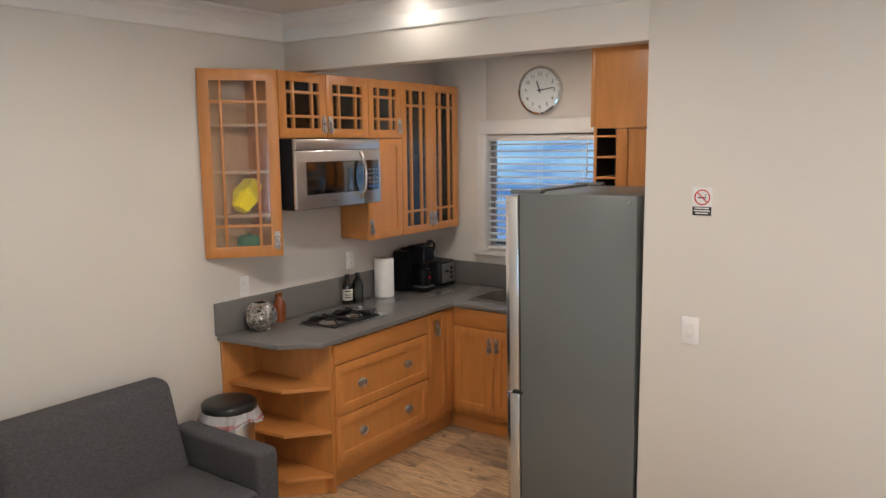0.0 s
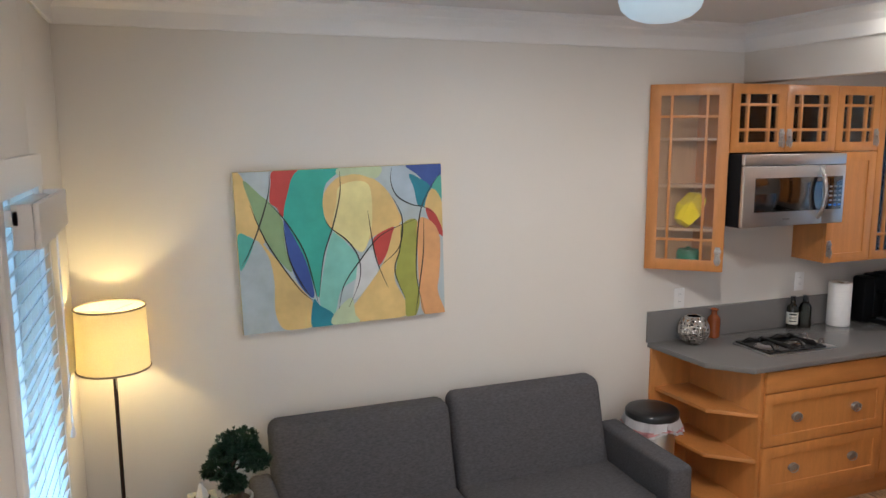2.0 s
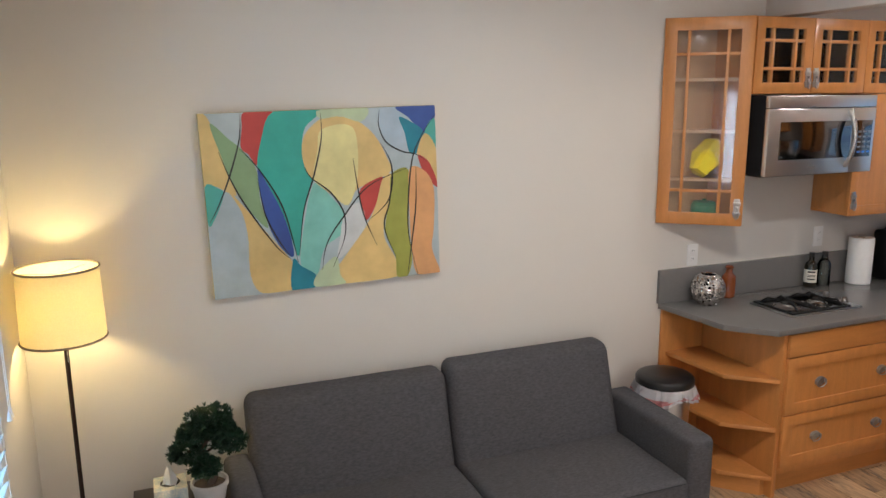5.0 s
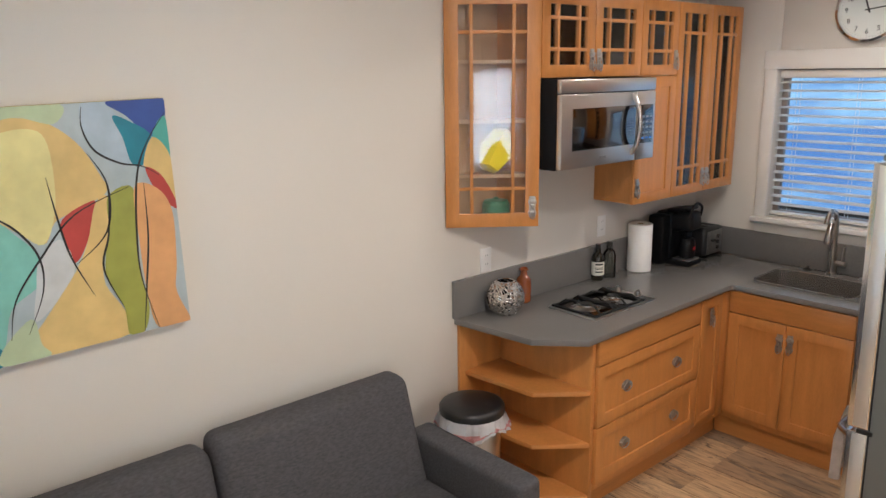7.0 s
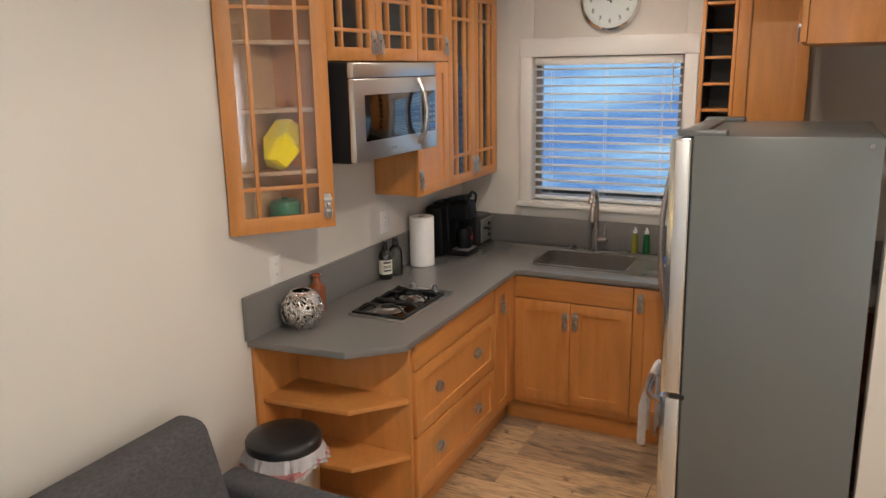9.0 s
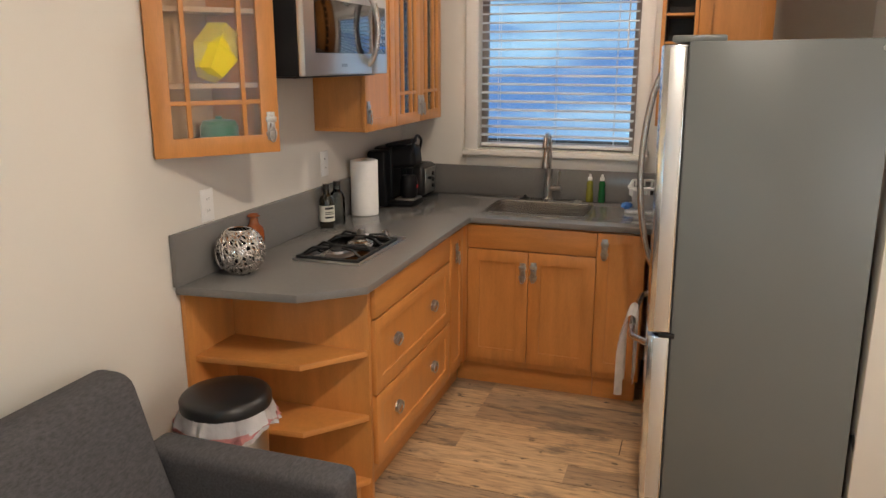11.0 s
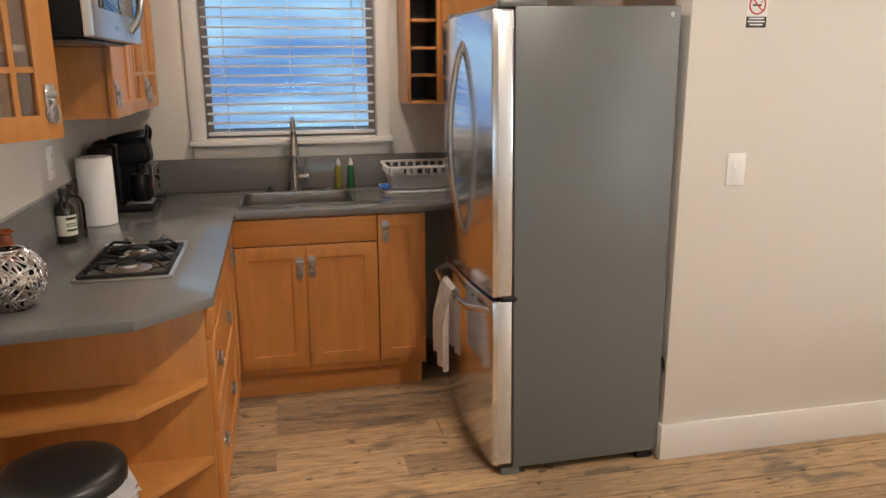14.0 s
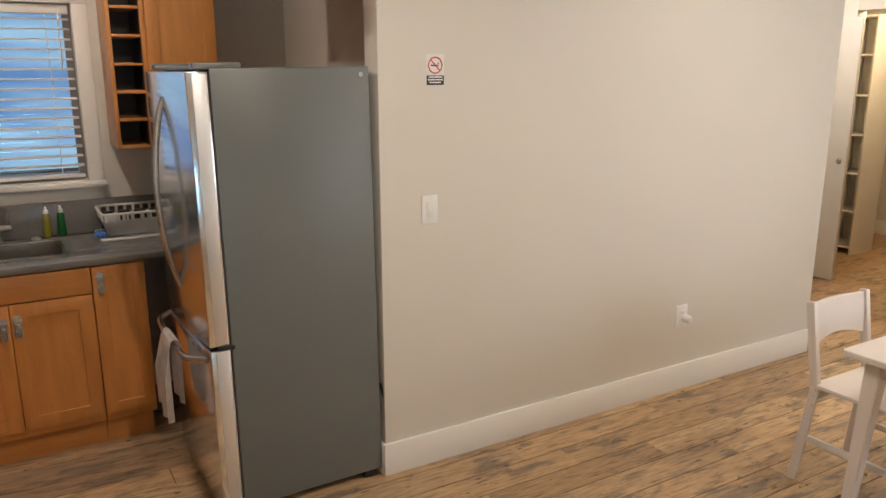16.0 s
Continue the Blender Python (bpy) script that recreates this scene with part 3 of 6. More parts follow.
def glass_door(parent, m, u0, z0, u1, z1, rail, cols, rows, t=0.020):
    """Craftsman glass door: a frame, a pane and crossing bars at cols and rows (as parts of the opening)."""
    g = 0.0015
    u0, u1, z0, z1 = u0 + g, u1 - g, z0 + g, z1 - g
    d = part("door", tf(frame_mesh(u0, z0, u1, z1, rail, t), m), M_WOOD, parent)
    a0, a1, c0, c1 = u0 + rail, u1 - rail, z0 + rail, z1 - rail
    for f in cols:
        u = a0 + (a1 - a0) * f
        part("bar", tf(B((u - 0.0075, -t + 0.002, c0), (u + 0.0075, -0.004, c1), 0.001), m), M_WOOD, d)
    for f in rows:
        z = c0 + (c1 - c0) * f
        part("bar", tf(B((a0, -t + 0.003, z - 0.0075), (a1, -0.005, z + 0.0075), 0.001), m), M_WOODH, d)
    p = part("pane", tf(B((a0 - 0.004, -0.010, c0 - 0.004), (a1 + 0.004, -0.007, c1 + 0.004)), m), M_GLASS, d, "clear glass pane")
    p.visible_shadow = False
    return d


def carcass(c, x0, y0, z0, x1, y1, z1, shelves=(), open_side="x", t=0.018):
    """Five boards of a wall cabinet that is open to +x or -y, and its shelves."""
    part("bottom_board", B((x0, y0, z0), (x1, y1, z0 + t), 0.001), M_WOODH, c)
    part("top_board", B((x0, y0, z1 - t), (x1, y1, z1), 0.001), M_WOODH, c)
    part("side_board", B((x0, y0, z0 + t), (x1, y0 + t, z1 - t), 0.001), M_WOOD, c)
    part("side_board", B((x0, y1 - t, z0 + t), (x1, y1, z1 - t), 0.001), M_WOOD, c)
    part("back_board", B((x0, y0 + t, z0 + t), (x0 + 0.008, y1 - t, z1 - t)), M_WOODIN, c)
    for z in shelves:
        part("shelf", B((x0 + 0.008, y0 + t, z), (x1 - 0.02, y1 - t, z + t), 0.001), M_WOODIN, c)


TOP, UX = 2.400, 0.250
# three-sided end cabinet with the slanting glass door
end = thing("corner_wall_cabinet", (0.1, -0.42, 1.362), "orange maple wall cabinet with a slanting glass door", "cabinet")
tri = [(0.002, -0.640), (0.255, -0.330), (0.255, -0.318), (0.002, -0.318)]
for nm, z in (("bottom_board", 1.362), ("top_board", TOP - 0.018)):
    part(nm, prism(tri, z, z + 0.018), M_WOODH, end)
part("side_board", B((0.002, -0.318, 1.362), (0.262, -0.306, TOP), 0.001), M_WOOD, end)
part("back_board", B((0.002, -0.63, 1.38), (0.008, -0.318, TOP - 0.018)), M_WOODIN, end)
for z in (1.585, 1.83, 2.09):
    part("shelf", prism([(0.008, -0.61), (0.235, -0.335), (0.235, -0.318), (0.008, -0.318)], z, z + 0.016), M_WOODIN, end)
DL = math.hypot(0.269, 0.330)
DM = facing((0.000, -0.644, 0), math.degrees(math.atan2(0.330, 0.269)))
dd = glass_door(end, DM, 0, 1.362, DL, TOP, 0.062, (0.19, 0.81), (0.125, 0.875))
latch(dd, DM @ pose(0, -0.020, 0), DL - 0.031, 1.455)

FM = facing((UX, 0, 0), 90)     # fronts of the wall run: u is the room's y
upper = thing("wall_cabinet", (0.1, 0.07, 2.024), "orange maple cabinet with two small glass doors above the microwave", "cabinet")
carcass(upper, 0.002, -0.304, 2.024, UX, 0.449, TOP)
d1 = glass_door(upper, FM, -0.306, 2.024, 0.072, TOP, 0.055, (0.22, 0.78), (0.26, 0.78))
d2 = glass_door(upper, FM, 0.072, 2.024, 0.450, TOP, 0.055, (0.22, 0.78), (0.26, 0.78))
latch(d1, FM @ pose(0, -0.020, 0), 0.045, 2.105)
latch(d2, FM @ pose(0, -0.020, 0), 0.099, 2.105)

mid = thing("wall_cabinet", (0.1, 0.6, 1.361), "orange maple cabinet with a small glass door over a solid door", "cabinet")
carcass(mid, 0.002, 0.451, 1.361, UX, 0.786, TOP, (2.006,))
d3 = glass_door(mid, FM, 0.450, 2.024, 0.787, TOP, 0.052, (0.22, 0.78), (0.26, 0.78))
latch(d3, FM @ pose(0, -0.020, 0), 0.762, 2.105)
d4 = panel_door(mid, FM, 0.430, 1.361, 0.787, 2.022, 0.055)
latch(d4, FM @ pose(0, -0.020, 0), 0.457, 1.450)

tall = thing("wall_cabinet", (0.1, 1.13, 1.361), "tall orange maple cabinet with two glass doors and glassware", "cabinet")
carcass(tall, 0.002, 0.788, 1.361, UX, 1.490, TOP, (1.64, 1.89, 2.14))
d5 = glass_door(tall, FM, 0.788, 1.361, 1.130, TOP, 0.052, (0.26, 0.74), (0.11, 0.89))
d6 = glass_door(tall, FM, 1.130, 1.361, 1.465, TOP, 0.052, (0.26, 0.74), (0.11, 0.89))
latch(d5, FM @ pose(0, -0.020, 0), 1.106, 1.450)
latch(d6, FM @ pose(0, -0.020, 0), 1.154, 1.450)

# open end shelves below the counter
KICK, BASE = 0.125, 0.884
es = thing("open_shelf_unit", (0.3, -0.4, 0), "orange maple open end shelves with cut corners", "shelf")
SH = [(0.020, -0.545), (0.420, -0.505), (0.582, -0.318), (0.588, -0.300), (0.020, -0.300)]
part("side_board", B((0.002, -0.580, 0.0), (0.020, -0.275, BASE), 0.001), M_WOOD, es)
part("back_board", B((0.020, -0.300, 0.0), (0.592, -0.276, BASE), 0.001), M_WOOD, es)
part("top_rail", B((0.020, -0.330, 0.858), (0.560, -0.301, BASE - 0.001)), M_WOODH, es)
for z in (0.618, 0.360, 0.095):
    part("shelf", prism(SH, z, z + 0.022, 0.002), M_WOODH, es)
part("plinth", prism([(0.020, -0.545), (0.385, -0.485), (0.545, -0.330), (0.545, -0.302), (0.020, -0.302)], 0, 0.094), M_WOODH, es)

# drawers
CX = 0.590
LM = facing((CX, 0, 0), 90)
dr = thing("drawer_cabinet", (0.3, 0.17, 0), "orange maple base cabinet with two wide drawers", "cabinet")
part("body", B((0.02, -0.274, KICK), (CX, 0.600, BASE), 0.001), M_WOOD, dr)
part("plinth", B((0.02, -0.274, 0), (0.535, 0.603, KICK - 0.001)), M_WOODH, dr)
slab_front(dr, LM, -0.276, 0.755, 0.600, 0.874, "top_panel")
for z0, z1 in ((0.451, 0.751), (0.165, 0.447)):
    d = panel_door(dr, LM, -0.276, z0, 0.600, z1, 0.058, "drawer")
    for u in (-0.046, 0.387):
        ring_pull(d, LM @ pose(0, -0.011, 0), u, (z0 + z1) / 2)
nb = thing("narrow_cabinet", (0.3, 0.7, 0), "narrow orange maple base cabinet in the corner", "cabinet")
part("body", B((0.02, 0.605, KICK), (CX, 0.895, BASE), 0.001), M_WOOD, nb)
part("plinth", B((0.02, 0.605, 0), (0.535, 0.955, KICK - 0.001)), M_WOODH, nb)
d = panel_door(nb, LM, 0.605, 0.165, 0.816, 0.874, 0.050)
latch(d, LM @ pose(0, -0.020, 0), 0.702, 0.768)
part("filler", B((CX, 0.818, 0.146), (CX + 0.016, 0.894, 0.873), 0.001), M_WOOD, nb)

# sink run
SY = 0.915
SM = facing((0, SY, 0), 0)
sk = thing("sink_cabinet", (0.93, 1.2, 0), "orange maple sink cabinet with two doors", "cabinet")
part("body", B((0.592, SY, KICK), (1.258, SY + 0.02, BASE), 0.001), M_WOOD, sk)
part("side_board", B((0.592, SY + 0.02, KICK), (0.610, YB - 0.02, BASE)), M_WOOD, sk)
part("side_board", B((1.240, SY + 0.02, KICK), (1.258, YB - 0.02, BASE)), M_WOOD, sk)
part("filler", B((0.592, SY - 0.017, 0.146), (0.607, SY - 0.0005, 0.873), 0.001), M_WOOD, sk)
part("plinth", B((0.536, SY + 0.045, 0), (1.258, SY + 0.065, KICK - 0.001)), M_WOODH, sk)
slab_front(sk, SM, 0.608, 0.754, 1.257, 0.876, "false_front")
d = panel_door(sk, SM, 0.608, 0.158, 0.924, 0.751, 0.062)
latch(d, SM @ pose(0, -0.020, 0), 0.896, 0.645)
d = panel_door(sk, SM, 0.924, 0.158, 1.257, 0.751, 0.062)
latch(d, SM @ pose(0, -0.020, 0), 0.951, 0.652)
nc = thing("narrow_cabinet", (1.36, 1.2, 0), "narrow orange maple base cabinet beside the refrigerator", "cabinet")
part("body", B((1.260, SY, KICK), (1.485, YB - 0.02, BASE), 0.001), M_WOOD, nc)
part("plinth", B((1.260, SY + 0.045, 0), (1.470, SY + 0.065, KICK - 0.001)), M_WOODH, nc)
d = panel_door(nc, SM, 1.259, 0.158, 1.485, 0.876, 0.055)
latch(d, SM @ pose(0, -0.020, 0), 1.294, 0.798)

# counter with the sink's opening
HOLE = rounded(0.648, 1.040, 1.172, 1.395, 0.06)
ct = thing("countertop", (0.6, 0.6, 0.885), "grey speckled quartz worktop with a backsplash", "worktop")
EDGE = [(0.002, -0.600), (0.448, -0.551), (0.632, -0.380), (0.624, 0.850), (0.629, 0.868), (0.645, 0.877), (2.42, 0.880), (2.42, YB - 0.002), (0.002, YB - 0.002)]
part("slab", prism(EDGE, 0.885, 0.915, 0.003, (HOLE,)), M_COUNTER, ct)
part("backsplash", B((0.002, -0.612, 0.9155), (0.022, YB - 0.022, 1.100), 0.002), M_COUNTER, ct)
part("backsplash", B((0.002, YB - 0.022, 0.9155), (2.42, YB - 0.002, 1.084), 0.002), M_COUNTER, ct)
part("support_panel", B((2.35, 0.87, 0.0), (2.37, YB - 0.03, 0.884)), M_WOOD, ct)

snk = thing("kitchen_sink", (0.91, 1.22, 0.70), "stainless steel sink basin with a thin rim", "sink")
bm = bmesh.new()
loops = []
for inset, z in ((-0.009, 0.9153), (-0.009, 0.9172), (0.0, 0.9176), (0.0030, 0.9150), (0.0036, 0.908), (0.006, 0.750), (0.008, 0.730), (0.018, 0.712), (0.040, 0.701), (0.060, 0.698)):
    loops.append([bm.verts.new((x, y, z)) for x, y in rounded(0.648 + inset, 1.040 + inset, 1.172 - inset, 1.395 - inset, 0.06 - inset * 0.5)])
for a, b in zip(loops, loops[1:]):
    for i in range(len(a)):
        bm.faces.new((a[i], a[(i + 1) % len(a)], b[(i + 1) % len(a)], b[i]))
bm.faces.new(loops[-1])
part("basin", bm, M_BASIN, snk)
part("drain", lathe([(0.0, 0.004), (0.03, 0.004), (0.043, 0.0), (0.044, -0.002)], (0.91, 1.23, 0.696), 24), M_CHROME, snk, "chrome drain")

fc = thing("kitchen_faucet", (0.905, 1.460, 0.915), "brushed nickel pull-down faucet with a high arc", "faucet")
part("base", lathe([(0.0, 0), (0.028, 0), (0.028, 0.010), (0.022, 0.016), (0.0195, 0.13), (0.0, 0.13)], (0.905, 1.460, 0.915), 24), M_STEEL, fc)
arc = [(0.905, 1.460, 1.04), (0.905, 1.460, 1.20)] + [(0.905, 1.460 - 0.07 + 0.07 * math.cos(a), 1.20 + 0.085 * math.sin(a)) for a in [radians(k) for k in range(15, 166, 15)]]
part("spout", tube(arc, 0.0140, 14), M_STEEL, fc)
part("spray_head", tube([(0.905, 1.393, 1.218), (0.905, 1.381, 1.18), (0.905, 1.373, 1.13), (0.905, 1.371, 1.105)], [0.0165, 0.020, 0.024, 0.022], 16), M_STEEL, fc)
lv = part("lever", tube([(0.915, 1.460, 0.985), (0.975, 1.455, 0.985)], 0.015, 12), M_STEEL, fc)
part("lever_rod", tube([(0.958, 1.455, 0.99), (0.966, 1.453, 1.080)], 0.0065, 10), M_STEEL, lv)
ab = thing("air_gap_cap", (1.075, 1.455, 0.915), "small brushed nickel cap on the worktop", "faucet")
part("cap", lathe([(0.022, 0), (0.022, 0.006), (0.012, 0.012), (0.0, 0.013)], (1.075, 1.455, 0.915), 20), M_STEEL, ab)
st = thing("sink_stopper", (0.775, 1.460, 0.915), "black rubber sink stopper on the worktop", "stopper")
part("body", lathe([(0.028, 0), (0.030, 0.006), (0.018, 0.012), (0.008, 0.016), (0.009, 0.026), (0, 0.028)], (0.775, 1.460, 0.915), 18), M_BLACK, st)

# microwave
mw = thing("microwave", (0.18, 0.06, 1.62), "stainless steel over-the-range microwave with a curved handle", "microwave")
Y0, Y1, MZ0, MZ1, MF = -0.296, 0.428, 1.622, 2.019, 0.350
part("body", B((0.004, Y0, MZ0), (MF, Y1, MZ1), 0.004), M_MATTE, mw, "black microwave housing")
part("underside", B((0.03, Y0 + 0.02, MZ0 - 0.008), (MF - 0.02, Y1 - 0.02, MZ0 - 0.001), 0.003), M_BLACK, mw)
part("vent_panel", B((MF, Y0, MZ1 - 0.062), (MF + 0.028, Y1, MZ1 - 0.002), 0.004), M_STEELH, mw)
dm = part("door", B((MF, Y0, MZ0), (MF + 0.030, Y0 + 0.565, MZ1 - 0.065), 0.006), M_STEELH, mw)
part("window", B((MF + 0.030, Y0 + 0.075, MZ0 + 0.080), (MF + 0.0325, Y0 + 0.556, MZ1 - 0.130), 0.001), M_MWGLASS, dm, "black glass door window")
cp = part("control_panel", B((MF, Y0 + 0.568, MZ0), (MF + 0.030, Y1, MZ1 - 0.065), 0.006), M_STEELH, mw)
part("keypad", B((MF + 0.030, Y0 + 0.574, MZ0 + 0.080), (MF + 0.032, Y1 - 0.022, MZ1 - 0.130), 0.001), M_MWGLASS, cp, "black glass keypad")
for i in range(5):
    for k in range(3):
        y, z = Y0 + 0.607 + k * 0.034, MZ0 + 0.10 + i * 0.026
        part("key", B((MF + 0.032, y, z), (MF + 0.0326, y + 0.022, z + 0.010)), M_PEWTER if i else M_BLUE, cp)
hd = [(MF + 0.026, Y0 + 0.535, MZ0 + 0.035), (MF + 0.058, Y0 + 0.537, MZ0 + 0.075), (MF + 0.074, Y0 + 0.54, MZ0 + 0.175), (MF + 0.058, Y0 + 0.537, MZ0 + 0.275), (MF + 0.026, Y0 + 0.535, MZ0 + 0.318)]
hd = [Vector(hd[i]).lerp(Vector(hd[i + 1]), f) for i in range(4) for f in (0, 0.25, 0.5, 0.75)] + [Vector(hd[-1])]
for _ in range(3):
    hd = [hd[0]] + [(hd[i - 1] + hd[i] * 2 + hd[i + 1]) / 4 for i in range(1, len(hd) - 1)] + [hd[-1]]
part("handle", tube(hd, 0.0125, 12), M_STEEL, dm, "curved stainless handle")
part("badge", B((MF + 0.030, Y0 + 0.28, MZ0 + 0.03), (MF + 0.0306, Y0 + 0.33, MZ0 + 0.042)), M_PEWTER, dm)

# refrigerator
fr = thing("refrigerator", (1.93, 0.36, 0), "grey stainless steel refrigerator with bottom freezer, towel on its handle", "refrigerator")
FX0, FX1, FY0, FY1, FH = 1.640, 2.245, 0.004, 0.790, 1.740
part("body", B((FX0, FY0, 0.035), (FX1, FY1, FH), 0.006), M_FRIDGE, fr, "grey painted cabinet side")


def bowed(y0, y1, z0, z1, x, thick, bulge, n=24):
    """A door slab whose front bows out."""
    front = []
    for f in [0, 0.010] + [0.03 + 0.94 * i / n for i in range(n + 1)] + [0.990, 1]:
        y = y0 + (y1 - y0) * f
        w = (y - FY0) / (FY1 - FY0) * 2 - 1
        front.append((x - thick - bulge * (1 - w * w), y))
    return prism(front + [(x, y1), (x, y0)], z0, z1, 0.003)



ld = part("door", bowed(FY0, FY1, 0.730, 1.730, FX0 - 0.006, 0.074, 0.024), M_DOOR, fr, "bowed stainless refrigerator door")
fd = part("freezer_drawer", bowed(FY0, FY1, 0.055, 0.713, FX0 - 0.006, 0.074, 0.024), M_DOOR, fr, "bowed stainless freezer drawer")
part("door_edge", B((FX0 - 0.060, FY0 - 0.0022, 0.736), (FX0 - 0.012, FY0 + 0.002, 1.722), 0.001), M_EDGE, ld, "satin steel door edge")
part("drawer_edge", B((FX0 - 0.060, FY0 - 0.0022, 0.062), (FX0 - 0.012, FY0 + 0.002, 0.707), 0.001), M_EDGE, fd, "satin steel drawer edge")
part("gasket", B((FX0 - 0.006, FY0 + 0.008, 0.06), (FX0, FY1 - 0.008, 1.725)), M_RUBBER, fr)
part("toe_grille", B((FX0 - 0.03, FY0 + 0.01, 0.008), (FX0 + 0.05, FY1 - 0.01, 0.05), 0.004), M_BLACK, fr)
for y in (FY0 + 0.03, FY1 - 0.03):
    part("foot", B((FX0 - 0.045, y - 0.022, 0), (FX0 + 0.03, y + 0.022, 0.034), 0.005), M_FRIDGE, fr)
    part("rear_foot", B((FX1 - 0.08, y - 0.02, 0), (FX1 - 0.02, y + 0.02, 0.036), 0.004), M_BLACK, fr)
for y0, y1 in ((FY0 + 0.002, FY0 + 0.055), (FY1 - 0.055, FY1 - 0.002)):
    part("hinge_cover", B((FX0 - 0.055, y0, FH - 0.004), (FX0 + 0.115, y1, FH + 0.020), 0.007), M_FRIDGE, fr)
part("hinge_bar", B((FX0 - 0.05, FY0 + 0.056, FH - 0.004), (FX0 + 0.03, FY1 - 0.056, FH + 0.012), 0.005), M_FRIDGE, fr)
part("middle_hinge", B((FX0 - 0.045, FY0 - 0.006, 0.711), (FX0 + 0.012, FY0 + 0.03, 0.728), 0.003), M_BLACK, fr)
part("bolt", lathe([(0.0, 0.004), (0.008, 0.004), (0.009, 0)], (0, 0, 0), 12, None, pose(FX1 - 0.035, FY0, FH - 0.03, 90)), M_PEWTER, fr)


HY = 0.330


def bow_handle(parent, y, z0, z1, x, out, lean):
    pts = []
    for i in range(21):
        f = i / 20
        s = math.sin(math.pi * f)
        pts.append((x - out * s ** 0.7, y + lean * s, z0 + (z1 - z0) * f))
    part("handle", tube(pts, 0.0125, 12), M_STEEL, parent, "bowed stainless handle")


def door_x(y):
    w = (y - FY0) / (FY1 - FY0) * 2 - 1
    return FX0 - 0.080 - 0.024 * (1 - w * w)


bow_handle(ld, HY, 0.895, 1.635, door_x(HY) + 0.006, 0.060, 0.0)
hp = []
for i in range(25):
    f = i / 24
    y = FY0 + 0.045 + (FY1 - FY0 - 0.09) * f
    hp.append((door_x(y) + 0.004 - 0.058 * min(1, math.sin(math.pi * f) * 3.2) , y, 0.668 - 0.012 * math.sin(math.pi * f)))
part("handle", tube(hp, 0.0125, 12), M_STEEL, fd, "bowed stainless drawer handle")
part("power_cord", tube([(FX1 + 0.012, FY0 + 0.02, 0.42), (FX1 + 0.03, FY0 + 0.01, 0.33), (FX1 + 0.026, FY0 + 0.015, 0.2), (FX1 + 0.03, FY0 + 0.02, 0.06)], 0.006, 8), M_BLACK, fr)
fr.rotation_euler.y = radians(-0.7)
fr.location.x += 0.010

tw = thing("dish_towel", (1.45, 0.47, 0.25), "folded beige dish towel hanging over the freezer handle", "towel")
bm = bmesh.new()
grid = []
for i in range(29):
    row = []
    for j in range(13):
        v, u = i / 28, j / 12
        y = 0.25 + 0.19 * u + 0.010 * math.sin(u * 9 + v * 3)
        xh = door_x(y) - 0.056
        if v < 0.45:
            x, z = xh + 0.017 + 0.006 * math.sin(u * 12), 0.40 + (0.678 - 0.40) * v / 0.45
        elif v < 0.55:
            a = (v - 0.45) / 0.10 * math.pi
            x, z = xh + 0.017 * math.cos(a), 0.678 + 0.017 * math.sin(a)
        else:
            x, z = xh - 0.020 - 0.035 * min(1, (v - 0.55) * 5) * (0.5 + 0.5 * math.sin(u * 13 + 1)), 0.678 - (v - 0.55) / 0.45 * (0.325 + 0.02 * math.sin(u * 5))
        row.append(bm.verts.new((x, y, z)))
    grid.append(row)
for a, b in zip(grid, grid[1:]):
    for j in range(12):
        bm.faces.new((a[j], a[j + 1], b[j + 1], b[j]))
bmesh.ops.solidify(bm, geom=bm.faces[:], thickness=0.006)
part("cloth", bm, M_TOWEL, tw)

# cabinets over and beside the refrigerator
oc = thing("over_fridge_cabinet", (2.18, 0.45, 2.05), "orange maple cabinet above the refrigerator", "cabinet")
part("body", B((1.970, W + 0.004, 2.05), (XK - 0.002, 0.80, KCEIL - 0.06), 0.002), M_WOOD, oc)
OM = facing((1.968, 0, 0), -90)
for u0, u1 in ((-0.80, -0.465), (-0.460, -0.124)):
    d = panel_door(oc, OM, u0, 2.055, u1, KCEIL - 0.065, 0.055)
    latch(d, OM @ pose(0, -0.020, 0), u0 + 0.3 if u0 < -0.5 else u0 + 0.03, 2.12)
wr = thing("wine_rack_cabinet", (1.73, 1.35, 1.36), "orange maple wall cabinet with a column of open wine cubbies", "cabinet")
WY = 1.235
part("side_board", B((1.468, WY, 1.360), (1.486, YB - 0.002, 2.42), 0.001), M_WOOD, wr)
part("side_board", B((1.618, WY + 0.001, 1.360), (1.636, YB - 0.002, 2.42), 0.001), M_WOOD, wr)
# Dark back and added side sheets put the cubbies' shade into colour
part("back_board", B((1.4885, YB - 0.015, 1.36), (1.6155, YB - 0.002, 2.42)), M_TABLE_AND_SHADE, wr)
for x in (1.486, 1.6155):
    part("lining", B((x, WY + 0.010, 1.375), (x + 0.0024, YB - 0.002, 2.405)), M_TABLE_AND_SHADE, wr, "thin dark sheet added to hold the cubby's shade")
for i in range(9):
    z = 1.360 + i * 0.1305
    part("cubby_shelf", B((1.489, WY + 0.004, z), (1.615, YB - 0.016, z + 0.014), 0.001), M_WOODH, wr)
part("body", B((1.638, WY + 0.004, 1.360), (1.968, YB - 0.002, 2.42), 0.001), M_WOOD, wr)
d = panel_door(wr, facing((0, WY + 0.003, 0), 0), 1.638, 1.362, 1.968, 2.418, 0.058)
latch(d, facing((0, WY - 0.017, 0), 0), 1.945, 1.46)
dk = thing("deck_rail", (0.9, 1.86, 0), "weathered brown deck rail outside the kitchen window", "railing")
